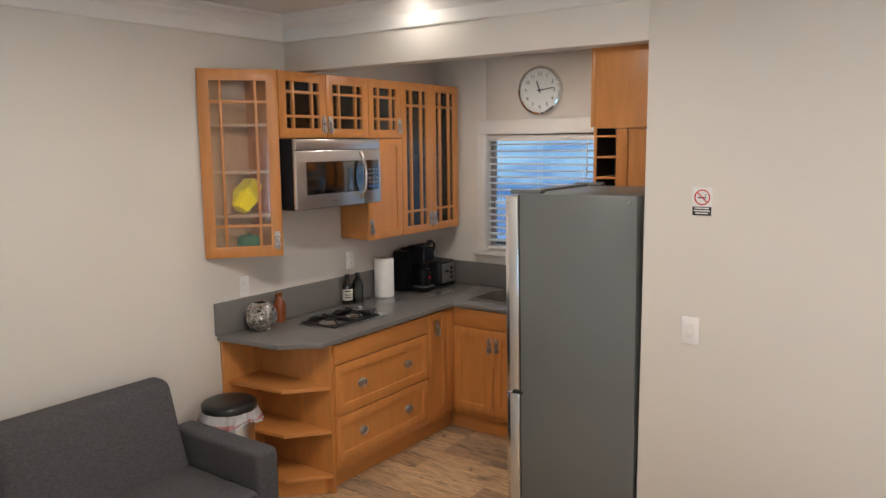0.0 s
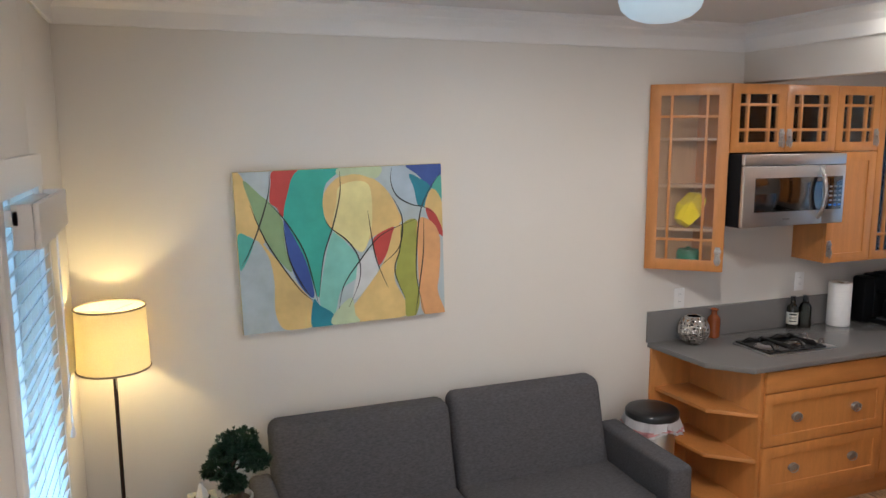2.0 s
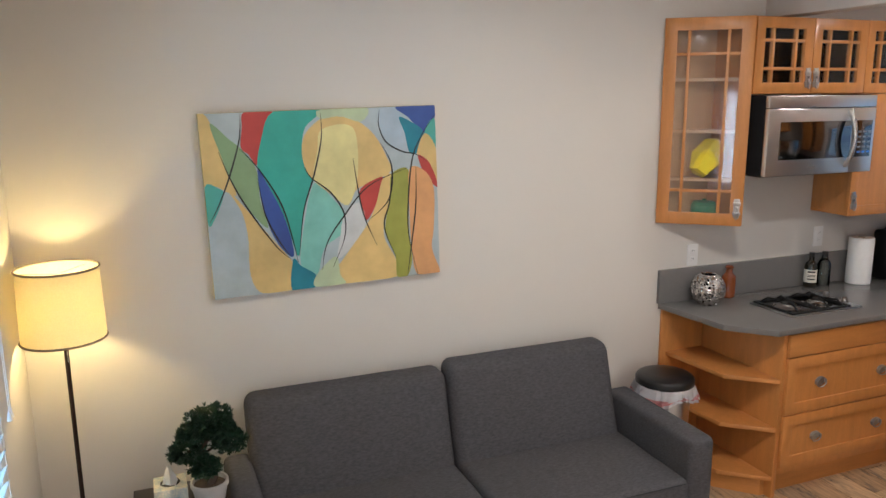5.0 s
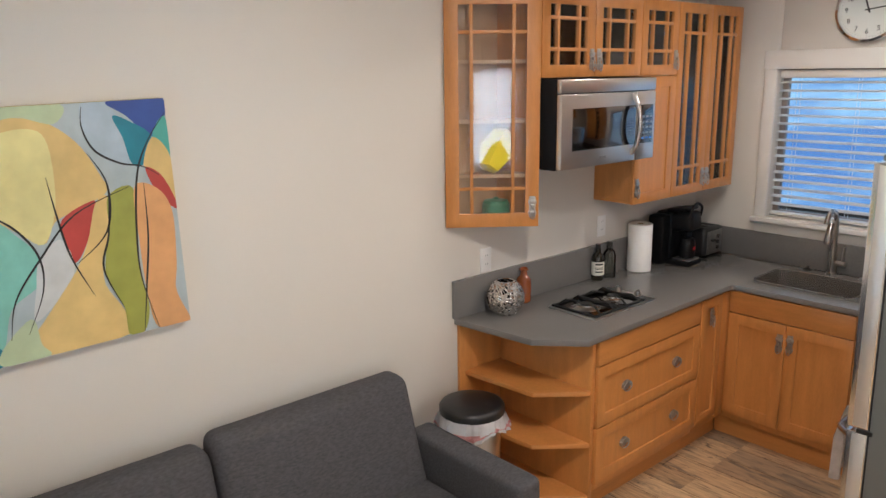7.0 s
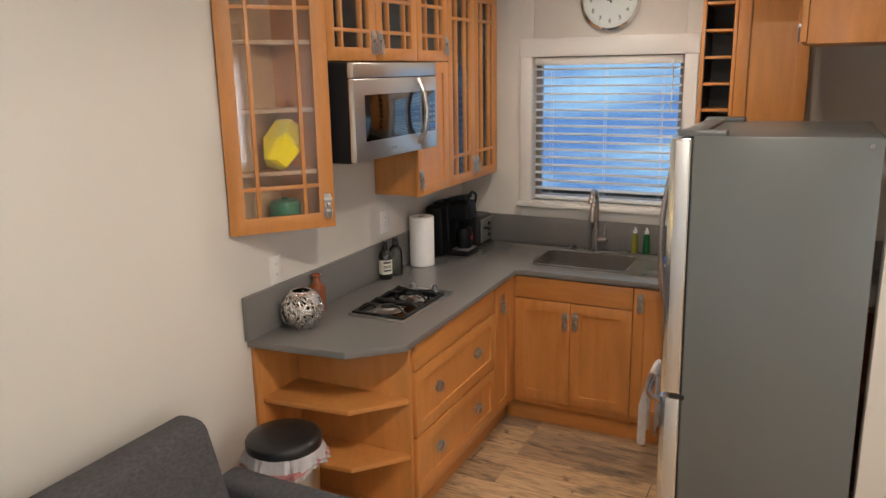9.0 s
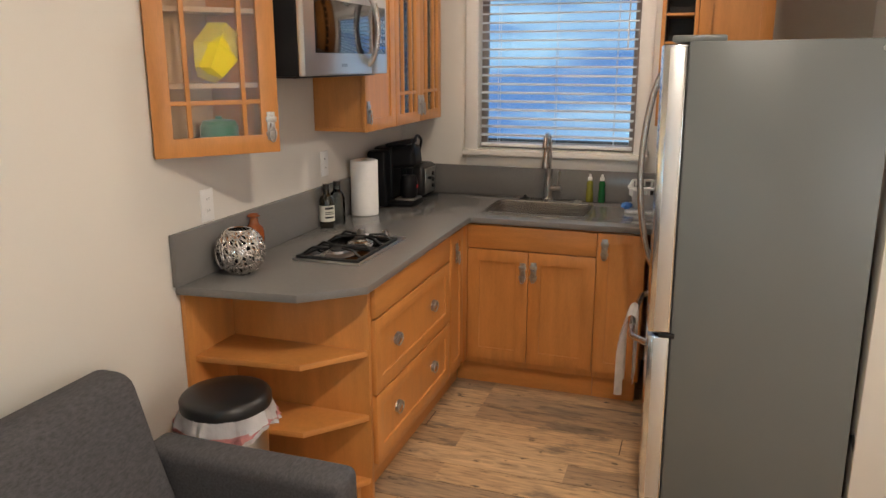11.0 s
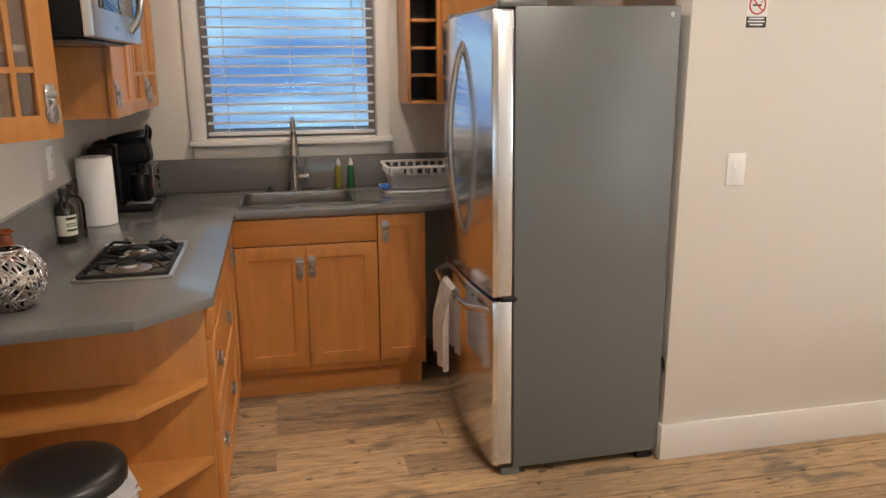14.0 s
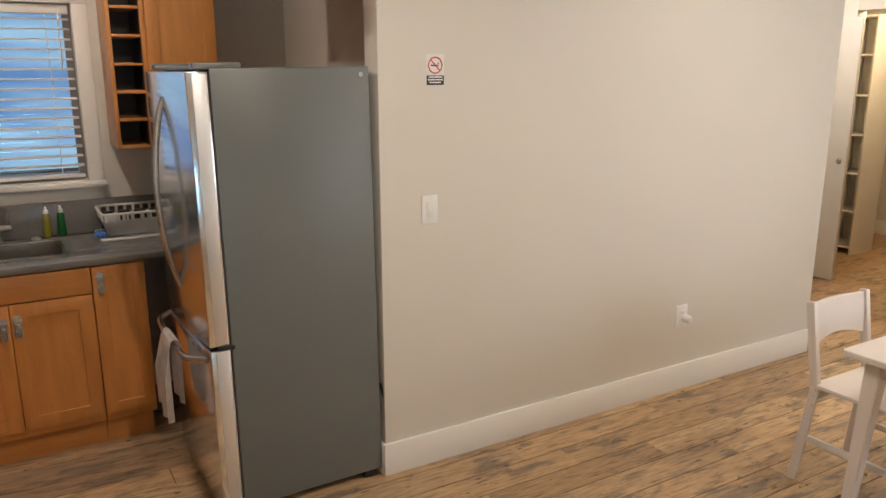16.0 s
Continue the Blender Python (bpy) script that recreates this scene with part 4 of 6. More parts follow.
part("rail", B((-0.6, 1.84, 1.165), (2.6, 1.93, 1.205), 0.004), M_BARK, dk)
for x in (-0.3, 1.0, 2.3):
    part("post", B((x - 0.04, 1.845, -0.1), (x + 0.04, 1.925, 1.164), 0.004), M_BARK, dk)
solid("ground", B((-4, YB + W + 0.01, -0.3), (9, 60, -0.1)), M_BARK, "dark ground outside", "ground", "structure")


# ---- living room ----
def spline(pts, n=6, closed=False):
    """A smooth line through points (Catmull-Rom)."""
    ps = [Vector(p) for p in pts]
    k = len(ps)
    out = []
    for i in range(k if closed else k - 1):
        a, b, c, d = (ps[(i + j) % k] if closed else ps[max(0, min(k - 1, i + j))] for j in (-1, 0, 1, 2))
        for s in range(n):
            t = s / n
            out.append(0.5 * ((2 * b) + (c - a) * t + (2 * a - 5 * b + 4 * c - d) * t * t + (3 * b - a - 3 * c + d) * t ** 3))
    if not closed:
        out.append(ps[-1])
    return out


def painting_shapes():
    """Colour fields and drawn lines of the abstract painting, as parts of its width and height."""
    fields, strokes = [], []
    fields.append(('pale_blue', [(0.0, 1), (1, 1), (1, 0), (0, 0.001)]))
    fields.append(('gold', [(0, 1), (0.039, 0.972), (0.064, 0.852), (0.103, 0.67), (0.123, 0.564), (0.088, 0.582), (0.048, 0.616), (0.002, 0.619), (0, 0.811)]))
    fields.append(('gold', [(0.088, 0.597), (0.155, 0.487), (0.267, 0.279), (0.333, 0.149), (0.319, 0.006), (0.197, 0.004), (0.153, 0.112), (0.155, 0.322), (0.137, 0.473)]))
    fields.append(('sea_green', [(0.004, 0.622), (0.053, 0.608), (0.073, 0.569), (0.035, 0.454), (0.004, 0.413)]))
    fields.append(('leaf_green', [(0.044, 0.949), (0.111, 0.864), (0.161, 0.801), (0.21, 0.692), (0.216, 0.526), (0.24, 0.372), (0.189, 0.438), (0.123, 0.579), (0.073, 0.792)]))
    fields.append(('red', [(0.18, 1), (0.291, 1), (0.253, 0.901), (0.217, 0.722), (0.184, 0.777), (0.156, 0.816), (0.166, 0.921)]))
    fields.append(('teal', [(0.297, 1), (0.488, 0.999), (0.422, 0.907), (0.402, 0.8), (0.408, 0.692), (0.444, 0.627), (0.406, 0.508), (0.378, 0.357), (0.355, 0.192), (0.308, 0.426), (0.254, 0.598), (0.216, 0.699), (0.236, 0.841)]))
    fields.append(('blue', [(0.214, 0.692), (0.249, 0.614), (0.308, 0.426), (0.338, 0.239), (0.325, 0.195), (0.268, 0.294), (0.231, 0.449)]))
    fields.append(('aqua', [(0.444, 0.597), (0.513, 0.513), (0.564, 0.414), (0.556, 0.305), (0.47, 0.223), (0.43, 0.074), (0.365, 0.144), (0.39, 0.371)]))
    fields.append(('gold', [(0.487, 0.949), (0.546, 0.959), (0.638, 0.934), (0.719, 0.842), (0.77, 0.711), (0.781, 0.63), (0.656, 0.562), (0.62, 0.534), (0.583, 0.459), (0.513, 0.528), (0.433, 0.628), (0.402, 0.739), (0.415, 0.861)]))
    fields.append(('pale_yellow', [(0.486, 0.887), (0.591, 0.913), (0.637, 0.847), (0.633, 0.611), (0.583, 0.459), (0.513, 0.536), (0.444, 0.62), (0.466, 0.78)]))
    fields.append(('pale_green', [(0.488, 1), (0.686, 1), (0.662, 0.924), (0.569, 0.958), (0.487, 0.949)]))
    fields.append(('light_blue', [(0.744, 0.996), (0.82, 0.999), (0.854, 0.881), (0.871, 0.743), (0.789, 0.773), (0.743, 0.872)]))
    fields.append(('blue', [(0.82, 0.999), (0.995, 1), (0.994, 0.922), (0.947, 0.843), (0.872, 0.937)]))
    fields.append(('deep_teal', [(0.831, 0.939), (0.883, 0.912), (0.944, 0.843), (0.906, 0.729), (0.871, 0.743), (0.854, 0.849)]))
    fields.append(('sea_green', [(0.994, 0.925), (0.998, 0.758), (0.947, 0.843)]))
    fields.append(('gold', [(0.947, 0.84), (0.998, 0.749), (0.998, 0.544), (0.953, 0.679), (0.908, 0.724)]))
    fields.append(('red', [(0.912, 0.715), (0.959, 0.679), (0.994, 0.578), (0.998, 0.52), (0.941, 0.599)]))
    fields.append(('red', [(0.644, 0.547), (0.728, 0.603), (0.745, 0.585), (0.708, 0.446), (0.663, 0.363), (0.64, 0.453)]))
    fields.append(('white', [(0.564, 0.398), (0.631, 0.469), (0.659, 0.356), (0.627, 0.265), (0.529, 0.153), (0.544, 0.291)]))
    fields.append(('gold', [(0.745, 0.593), (0.785, 0.613), (0.774, 0.47), (0.749, 0.377), (0.741, 0.251), (0.788, 0.117), (0.791, 0.007), (0.556, 0.002), (0.521, 0.092), (0.559, 0.164), (0.658, 0.324), (0.708, 0.446)]))
    fields.append(('olive', [(0.785, 0.613), (0.864, 0.638), (0.857, 0.429), (0.856, 0.236), (0.867, 0.105), (0.842, 0.004), (0.793, 0.007), (0.788, 0.133), (0.748, 0.266), (0.755, 0.377), (0.776, 0.47)]))
    fields.append(('orange', [(0.87, 0.641), (0.941, 0.623), (0.982, 0.513), (0.976, 0.285), (0.964, 0.156), (1, 0.019), (1, 0), (0.891, 0.004), (0.867, 0.17), (0.863, 0.429)]))
    fields.append(('deep_teal', [(0.334, 0.179), (0.365, 0.137), (0.426, 0.074), (0.418, 0.002), (0.321, 0.001)]))
    fields.append(('pale_green', [(0.43, 0.074), (0.517, 0.17), (0.533, 0.059), (0.55, 0.003), (0.423, 0.004)]))
    strokes.append([(0.163, 0.996), (0.152, 0.861), (0.103, 0.67), (0.049, 0.512), (0.01, 0.427)])
    strokes.append([(0.067, 0.8), (0.103, 0.656), (0.156, 0.502), (0.267, 0.263), (0.334, 0.171)])
    strokes.append([(0.15, 0.809), (0.222, 0.691), (0.298, 0.503), (0.334, 0.316), (0.354, 0.161)])
    strokes.append([(0.212, 0.647), (0.231, 0.449), (0.28, 0.292), (0.325, 0.195)])
    strokes.append([(0.488, 0.98), (0.485, 0.841), (0.445, 0.643), (0.392, 0.448), (0.361, 0.191)])
    strokes.append([(0.405, 0.692), (0.433, 0.628), (0.513, 0.536), (0.564, 0.414), (0.561, 0.273), (0.504, 0.11)])
    strokes.append([(0.744, 0.984), (0.737, 0.904), (0.765, 0.807), (0.835, 0.746), (0.9, 0.724), (0.953, 0.679)])
    strokes.append([(0.455, 0.101), (0.483, 0.252), (0.564, 0.398), (0.68, 0.559), (0.858, 0.647)])
    strokes.append([(0.617, 0.722), (0.632, 0.548), (0.653, 0.388), (0.705, 0.208)])
    strokes.append([(0.742, 0.8), (0.788, 0.661), (0.768, 0.471), (0.665, 0.355)])
    strokes.append([(0.9, 0.651), (0.893, 0.425), (0.867, 0.202), (0.842, 0.004)])
    strokes.append([(0.994, 0.938), (0.93, 0.828), (0.882, 0.685), (0.857, 0.429), (0.856, 0.236), (0.891, 0.004)])
    strokes.append([(0.787, 0.613), (0.771, 0.455), (0.742, 0.314), (0.788, 0.133)])
    return fields, strokes


PAINTS = {"pale_blue": (0.44, 0.52, 0.55), "gold": (0.70, 0.51, 0.20), "sea_green": (0.10, 0.45, 0.38), "leaf_green": (0.25, 0.38, 0.20), "red": (0.48, 0.06, 0.05),
          "teal": (0.05, 0.40, 0.32), "blue": (0.04, 0.09, 0.34), "aqua": (0.24, 0.58, 0.50), "pale_yellow": (0.76, 0.69, 0.31), "pale_green": (0.50, 0.60, 0.38),
          "light_blue": (0.42, 0.52, 0.60), "deep_teal": (0.02, 0.22, 0.30), "white": (0.60, 0.62, 0.62), "olive": (0.34, 0.36, 0.07), "orange": (0.72, 0.38, 0.16)}
PAINT = {k: material("paint_" + k, c, 0.50, vary=0.22, scale=2.4, bump=0.03, grain=14) for k, c in PAINTS.items()}
pt = thing("painting", (0.02, -2.398, 1.218), "colourful abstract canvas painting of curved shapes", "painting")
PY0, PY1, PZ0, PZ1 = -2.904, -1.887, 1.206, 1.975
part("canvas", B((0.003, PY0, PZ0), (0.038, PY1, PZ1), 0.002), material("canvas_edge", (0.60, 0.52, 0.26), 0.7, vary=0.1, scale=12, bump=0.1, grain=500), pt, "painted canvas edge")
fields, strokes = painting_shapes()


def on_canvas(u, v, lift):
    return (0.038 + lift, PY0 + (PY1 - PY0) * u, PZ0 + (PZ1 - PZ0) * v)


for i, (tint, pts) in enumerate(fields):
    line = [Vector((u, v)) for u, v in pts] if i == 0 else spline(pts, 5, True)
    bm = bmesh.new()
    vs = [bm.verts.new(on_canvas(min(0.999, max(0.001, p[0])), min(0.999, max(0.001, p[1])), 0.0004 + i * 0.00009)) for p in line]
    es_ = [bm.edges.new((vs[k], vs[(k + 1) % len(vs)])) for k in range(len(vs))]
    bmesh.ops.triangle_fill(bm, edges=es_, use_beauty=True, normal=(1, 0, 0))
    part("colour_field", bm, PAINT[tint], pt, "", False)
for pts in strokes:
    line = spline(pts, 6)
    bm = bmesh.new()
    rows = []
    for k, p in enumerate(line):
        a, b = line[max(0, k - 1)], line[min(len(line) - 1, k + 1)]
        d = (b - a).normalized()
        w = 0.0008 + 0.0026 * math.sin(math.pi * k / (len(line) - 1)) ** 1.5
        rows.append([bm.verts.new(on_canvas(min(0.998, max(0.002, p[0] - s * d[1] * w)), min(0.998, max(0.002, p[1] + s * d[0] * w * 1.3)), 0.0034)) for s in (-1, 1)])
    for a, b in zip(rows, rows[1:]):
        bm.faces.new((a[0], a[1], b[1], b[0]))
    part("brush_line", bm, M_INK, pt, "", False)

pt.rotation_euler.x = radians(1.4)

# sofa
sf = thing("sofa", (0.45, -1.93, 0), "charcoal grey woven two-seat sofa against the wall", "sofa")


def cushion(name, lo, hi, r, lean=0.0, puff=0.0, parent=None):
    bm = B(lo, hi, r, None, 5)
    bmesh.ops.subdivide_edges(bm, edges=[e for e in bm.edges if e.calc_length() > 0.2], cuts=6, use_grid_fill=True)
    zc, yc, xc = (lo[2] + hi[2]) / 2, (lo[1] + hi[1]) / 2, (lo[0] + hi[0]) / 2
    for v in bm.verts:
        fy, fz, fx = (v.co.y - yc) / (hi[1] - lo[1]) * 2, (v.co.z - zc) / (hi[2] - lo[2]) * 2, (v.co.x - xc) / (hi[0] - lo[0]) * 2
        if puff > 0 and lean:
            v.co.x += puff * max(0, 1 - fy * fy) * max(0, 1 - fz * fz) * (1 if fx > 0 else 0)
        elif puff > 0:
            v.co.z += puff * max(0, 1 - fy * fy) * max(0, 1 - fx * fx) * (1 if fz > 0 else 0)
        v.co.x -= lean * (v.co.z - lo[2])
        v.co += Vector((1, 0.6, 1)) * 0.003 * noise.noise(v.co * 5)
    return part(name, bm, M_SOFA, parent or sf)


for y0, y1, top in ((-2.825, -1.924, 0.797), (-1.919, -1.042, 0.818)):
    c = cushion("back_cushion", (0.212, y0, 0.33), (0.352, y1, top), 0.052, 0.31, 0.016)
    s = cushion("seat_cushion", (0.285, y0, 0.235), (0.850, y1, 0.392), 0.035, 0.0, 0.012)
    part("seam", tube([(0.846, y0 + 0.03, 0.375), (0.85, (y0 + y1) / 2, 0.378), (0.846, y1 - 0.03, 0.375)], 0.003, 6), M_PIPING, s)
for y0, y1 in ((-2.925, -2.815), (-1.037, -0.908)):
    a = cushion("arm", (0.17, y0, 0.10), (0.835, y1, 0.560), 0.030)
part("base_frame", B((0.22, -2.81, 0.12), (0.83, -1.065, 0.234), 0.008), M_SOFA, sf)
part("back_frame", tf(B((0.0, -2.80, 0.10), (0.05, -1.07, 0.74), 0.015), pose(0.205, 0, 0, 0, -14, 0)), M_SOFA, sf)
for x in (0.24, 0.78):
    for y in (-2.88, -0.99):
        part("leg", B((x - 0.025, y - 0.025, 0), (x + 0.025, y + 0.025, 0.10), 0.004), M_TABLE_AND_SHADE, sf)

# waste bin
tb = thing("waste_bin", (0.300, -0.765, 0), "round steel waste bin with a black lid and white liner", "bin")
TC = (0.296, -0.765, 0.012)
part("body", lathe([(0.0, -0.012), (0.118, -0.012), (0.120, 0.0), (0.128, 0.545), (0.126, 0.548), (0.116, 0.02), (0.0, 0.018)], TC, 40), M_STEEL, tb)
part("foot_ring", lathe([(0.122, -0.012), (0.126, -0.008), (0.126, 0.03), (0.121, 0.034)], TC, 40), M_BLACK, tb)
part("lid", lathe([(0.0, 0.633), (0.07, 0.632), (0.122, 0.629), (0.139, 0.622), (0.146, 0.612), (0.145, 0.586), (0.138, 0.580), (0.0, 0.580)], TC, 48), M_BLACK, tb, "black plastic lid")
part("lid_tab", B((0.27, -0.635, 0.584), (0.33, -0.605, 0.610), 0.006), M_BLACK, tb)


def drape(z0, z1, r0, r1, wave, seed):
    bm = bmesh.new()
    rng = random.Random(seed)
    ph = [rng.uniform(0, 6.28) for _ in range(5)]
    rings = []
    n = 96
    for k in range(9):
        f = k / 8
        ring = []
        for i in range(n):
            a = 2 * math.pi * i / n
            w = sum(math.sin(a * q + p + f * 2) for q, p in zip((5, 9, 14, 23, 31), ph)) / 5
            low = 0.020 * math.sin(a * 2 + ph[0]) + 0.012 * math.sin(a * 5 + ph[2])
            r = r0 + (r1 - r0) * f + wave * w * (0.3 + f)
            ring.append(bm.verts.new((TC[0] + r * math.cos(a), TC[1] + r * math.sin(a), z0 + (z1 + low - z0) * f)))
        rings.append(ring)
    for a, b in zip(rings, rings[1:]):
        for i in range(n):
            bm.faces.new((a[i], a[(i + 1) % n], b[(i + 1) % n], b[i]))
    bmesh.ops.solidify(bm, geom=bm.faces[:], thickness=0.0015)
    return bm


ln = part("liner", drape(0.600, 0.520, 0.144, 0.164, 0.020, 3), M_BAG, tb, "crumpled white bin liner")
part("draw_tape", drape(0.552, 0.536, 0.159, 0.164, 0.018, 3), M_PINK, ln, "pink draw tape")

# floor lamp
fl = thing("floor_lamp", (0.20, -3.462, 0), "lit floor lamp with a cream drum shade and dark pole", "floor lamp")
LC = (0.20, -3.462, 0)
part("base", lathe([(0.0, 0.024), (0.02, 0.024), (0.115, 0.014), (0.125, 0.008), (0.125, 0.0), (0.0, 0.0)], LC, 36), M_BLACK, fl)
part("pole", tube([(0.20, -3.462, 0.02), (0.20, -3.462, 1.19)], 0.0085, 12), material("dark_bronze", (0.05, 0.035, 0.03), 0.35, 0.8, vary=0.2, bump=0.0), fl)
part("socket", lathe([(0.0, 1.13), (0.016, 1.13), (0.016, 1.19), (0.0, 1.19)], LC, 16), M_BLACK, fl)
part("pull_chain", tube([(0.22, -3.457, 1.14), (0.223, -3.456, 1.06)], 0.0016, 6), M_PEWTER, fl)
shade_mat = bpy.data.materials.new("cream_shade")
shade_mat.use_nodes = True
stn = shade_mat.node_tree
stn.nodes.remove(stn.nodes["Principled BSDF"])
dif, trl, mxs, nse, rmp, gmo = (stn.nodes.new(k) for k in ("ShaderNodeBsdfDiffuse", "ShaderNodeBsdfTranslucent", "ShaderNodeMixShader", "ShaderNodeTexNoise", "ShaderNodeValToRGB", "ShaderNodeNewGeometry"))
nse.inputs["Scale"].default_value = 160
rmp.color_ramp.elements[0].color, rmp.color_ramp.elements[1].color = (0.76, 0.70, 0.50, 1), (0.88, 0.82, 0.64, 1)
stn.links.new(gmo.outputs["Position"], nse.inputs["Vector"])
stn.links.new(nse.outputs["Fac"], rmp.inputs["Fac"])
for n_ in (dif, trl):
    stn.links.new(rmp.outputs["Color"], n_.inputs["Color"])
mxs.inputs["Fac"].default_value = 0.42
stn.links.new(dif.outputs[0], mxs.inputs[1])
stn.links.new(trl.outputs[0], mxs.inputs[2])
stn.links.new(mxs.outputs[0], stn.nodes["Material Output"].inputs["Surface"])
sd = part("shade", lathe([(0.147, 1.150), (0.141, 1.418), (0.1395, 1.418), (0.1455, 1.150), (0.147, 1.150)], LC, 56), shade_mat, fl, "cream fabric drum shade")
for z, r in ((1.150, 0.148), (1.418, 0.142)):
    part("trim_ring", tube([(LC[0] + r * math.cos(a), LC[1] + r * math.sin(a), z) for a in [k * math.pi / 28 for k in range(56)]], 0.0042, 6, None, True), material("shade_trim", (0.24, 0.20, 0.16), 0.8), sd)
for k in range(3):
    a = k * 2.094 + 0.4
    part("spider_arm", tube([(LC[0], LC[1], 1.395), (LC[0] + 0.141 * math.cos(a), LC[1] + 0.141 * math.sin(a), 1.402)], 0.0022, 6), M_PEWTER, fl)

# side table with bonsai and tissues
TZ = 0.470
sdt = thing("side_table", (0.38, -3.13, 0), "small dark wooden side table beside the sofa", "side table")
part("tabletop", B((0.17, -3.28, TZ - 0.025), (0.62, -2.932, TZ), 0.004), M_TABLE_AND_SHADE, sdt)
for x in (0.20, 0.57):
    for y in (-3.27, -2.995):
        part("leg", B((x - 0.018, y - 0.018, 0), (x + 0.018, y + 0.018, TZ - 0.026), 0.003), M_TABLE_AND_SHADE, sdt)
part("lower_shelf", B((0.19, -3.28, 0.14), (0.58, -2.985, 0.158), 0.003), M_TABLE_AND_SHADE, sdt)

bz = thing("bonsai_plant", (0.44, -3.000, TZ), "artificial bonsai tree with dark green needles in a grey pot", "plant")
PC = Vector((0.44, -3.000, TZ))
part("pot", lathe([(0.0, 0.0), (0.045, 0.0), (0.066, 0.105), (0.071, 0.108), (0.071, 0.126), (0.063, 0.126), (0.060, 0.108), (0.0, 0.106)], PC, 32), M_POT, bz, "ribbed pale grey pot")
part("soil", lathe([(0.0, 0.112), (0.060, 0.109), (0.060, 0.104)], PC, 24), M_BARK, bz)
tr = spline([PC + Vector(q) for q in ((0, 0, 0.10), (0.012, 0.02, 0.16), (-0.008, -0.015, 0.22), (0.015, -0.01, 0.28), (0.0, 0.005, 0.34))], 6)
part("trunk", tube(tr, [0.016 - 0.010 * i / (len(tr) - 1) for i in range(len(tr))], 10), M_BARK, bz)
rng = random.Random(5)
CLUMPS = [((0.0, 0.0, 0.375), 0.085), ((0.01, 0.085, 0.275), 0.062), ((0.0, -0.095, 0.255), 0.070), ((0.05, -0.03, 0.205), 0.055), ((-0.05, 0.04, 0.31), 0.060), ((0.03, 0.04, 0.34), 0.058), ((0.02, -0.07, 0.335), 0.055)]
for (cx, cy, cz), rad in CLUMPS:
    c0 = PC + Vector((cx, cy * 0.86 + 0.012, cz))
    j = min(tr, key=lambda p: abs(p.z - c0.z + 0.05))
    part("limb", tube([j, (j + c0) / 2 + Vector((0, 0, 0.012)), c0], [0.006, 0.0045, 0.003], 7), M_BARK, bz)
    bm = bmesh.new()
    for _ in range(330):
        d = Vector((rng.gauss(0, 1), rng.gauss(0, 1), rng.gauss(0, 0.62))).normalized()
        root = c0 + Vector((d.x * rad, d.y * rad, d.z * rad * 0.58)) * 1.02 * rng.uniform(0.35, 1.0)
        for _k in range(7):
            g = (d + Vector((rng.uniform(-0.9, 0.9), rng.uniform(-0.9, 0.9), rng.uniform(-0.4, 0.9)))).normalized()
            w = g.orthogonal().normalized() * 0.0026
            ln_ = rng.uniform(0.012, 0.022)
            q = [bm.verts.new(root - w), bm.verts.new(root + w), bm.verts.new(root + g * ln_ * 0.6 + w * 1.1), bm.verts.new(root + g * ln_), bm.verts.new(root + g * ln_ * 0.6 - w * 1.1)]
            bm.faces.new(q)
    part("foliage", bm, M_LEAF, bz, "", False)

tx = thing("tissue_box", (0.40, -3.14, TZ), "patterned tissue box with a tissue pulled out", "tissue box")
part("box", B((0.34, -3.20, TZ), (0.46, -3.08, TZ + 0.125), 0.003), material("patterned_card", (0.62, 0.55, 0.40), 0.6, vary=0.45, scale=38, dark=(0.25, 0.36, 0.42)), tx)
part("opening", lathe([(0.0, 0.0012), (0.035, 0.0012), (0.036, 0)], (0.40, -3.14, TZ + 0.125), 20), M_INK, tx)
bm = bmesh.new()
g0 = [[bm.verts.new((0.40 + 0.03 * math.cos(i * 0.7) * (1 - k * 0.25) + 0.012 * math.sin(i * 2.1 + k), -3.14 + 0.03 * math.sin(i * 0.7) * (1 - k * 0.25), TZ + 0.124 + k * 0.022)) for i in range(9)] for k in range(4)]
for a, b in zip(g0, g0[1:]):
    for i in range(9):
        bm.faces.new((a[i], a[(i + 1) % 9], b[(i + 1) % 9], b[i]))
part("tissue", bm, M_PAPER, tx)

# ceiling fan and downlights, three of them added out of sight
FN = Vector((2.06, -2.10, CEIL - 0.049))
cf = thing("ceiling_fan", (FN.x, FN.y, 2.396), "ceiling fan with dark blades and a frosted dome light", "ceiling fan")
part("canopy", lathe([(0.0, 0.049), (0.075, 0.049), (0.070, 0.010), (0.030, -0.004), (0.020, -0.045), (0.0, -0.045)], FN, 32), M_STEEL, cf)
part("motor", lathe([(0.0, -0.045), (0.07, -0.05), (0.096, -0.085), (0.100, -0.17), (0.092, -0.222), (0.0, -0.222)], FN, 40), M_STEEL, cf)
part("dome_light", lathe([(0.094, -0.223), (0.098, -0.248), (0.091, -0.269), (0.072, -0.286), (0.040, -0.297), (0.0, -0.300)], FN, 40), glow_material("frosted_glass", (0.62, 0.76, 0.82), 0.30), cf, "frosted white glass dome")
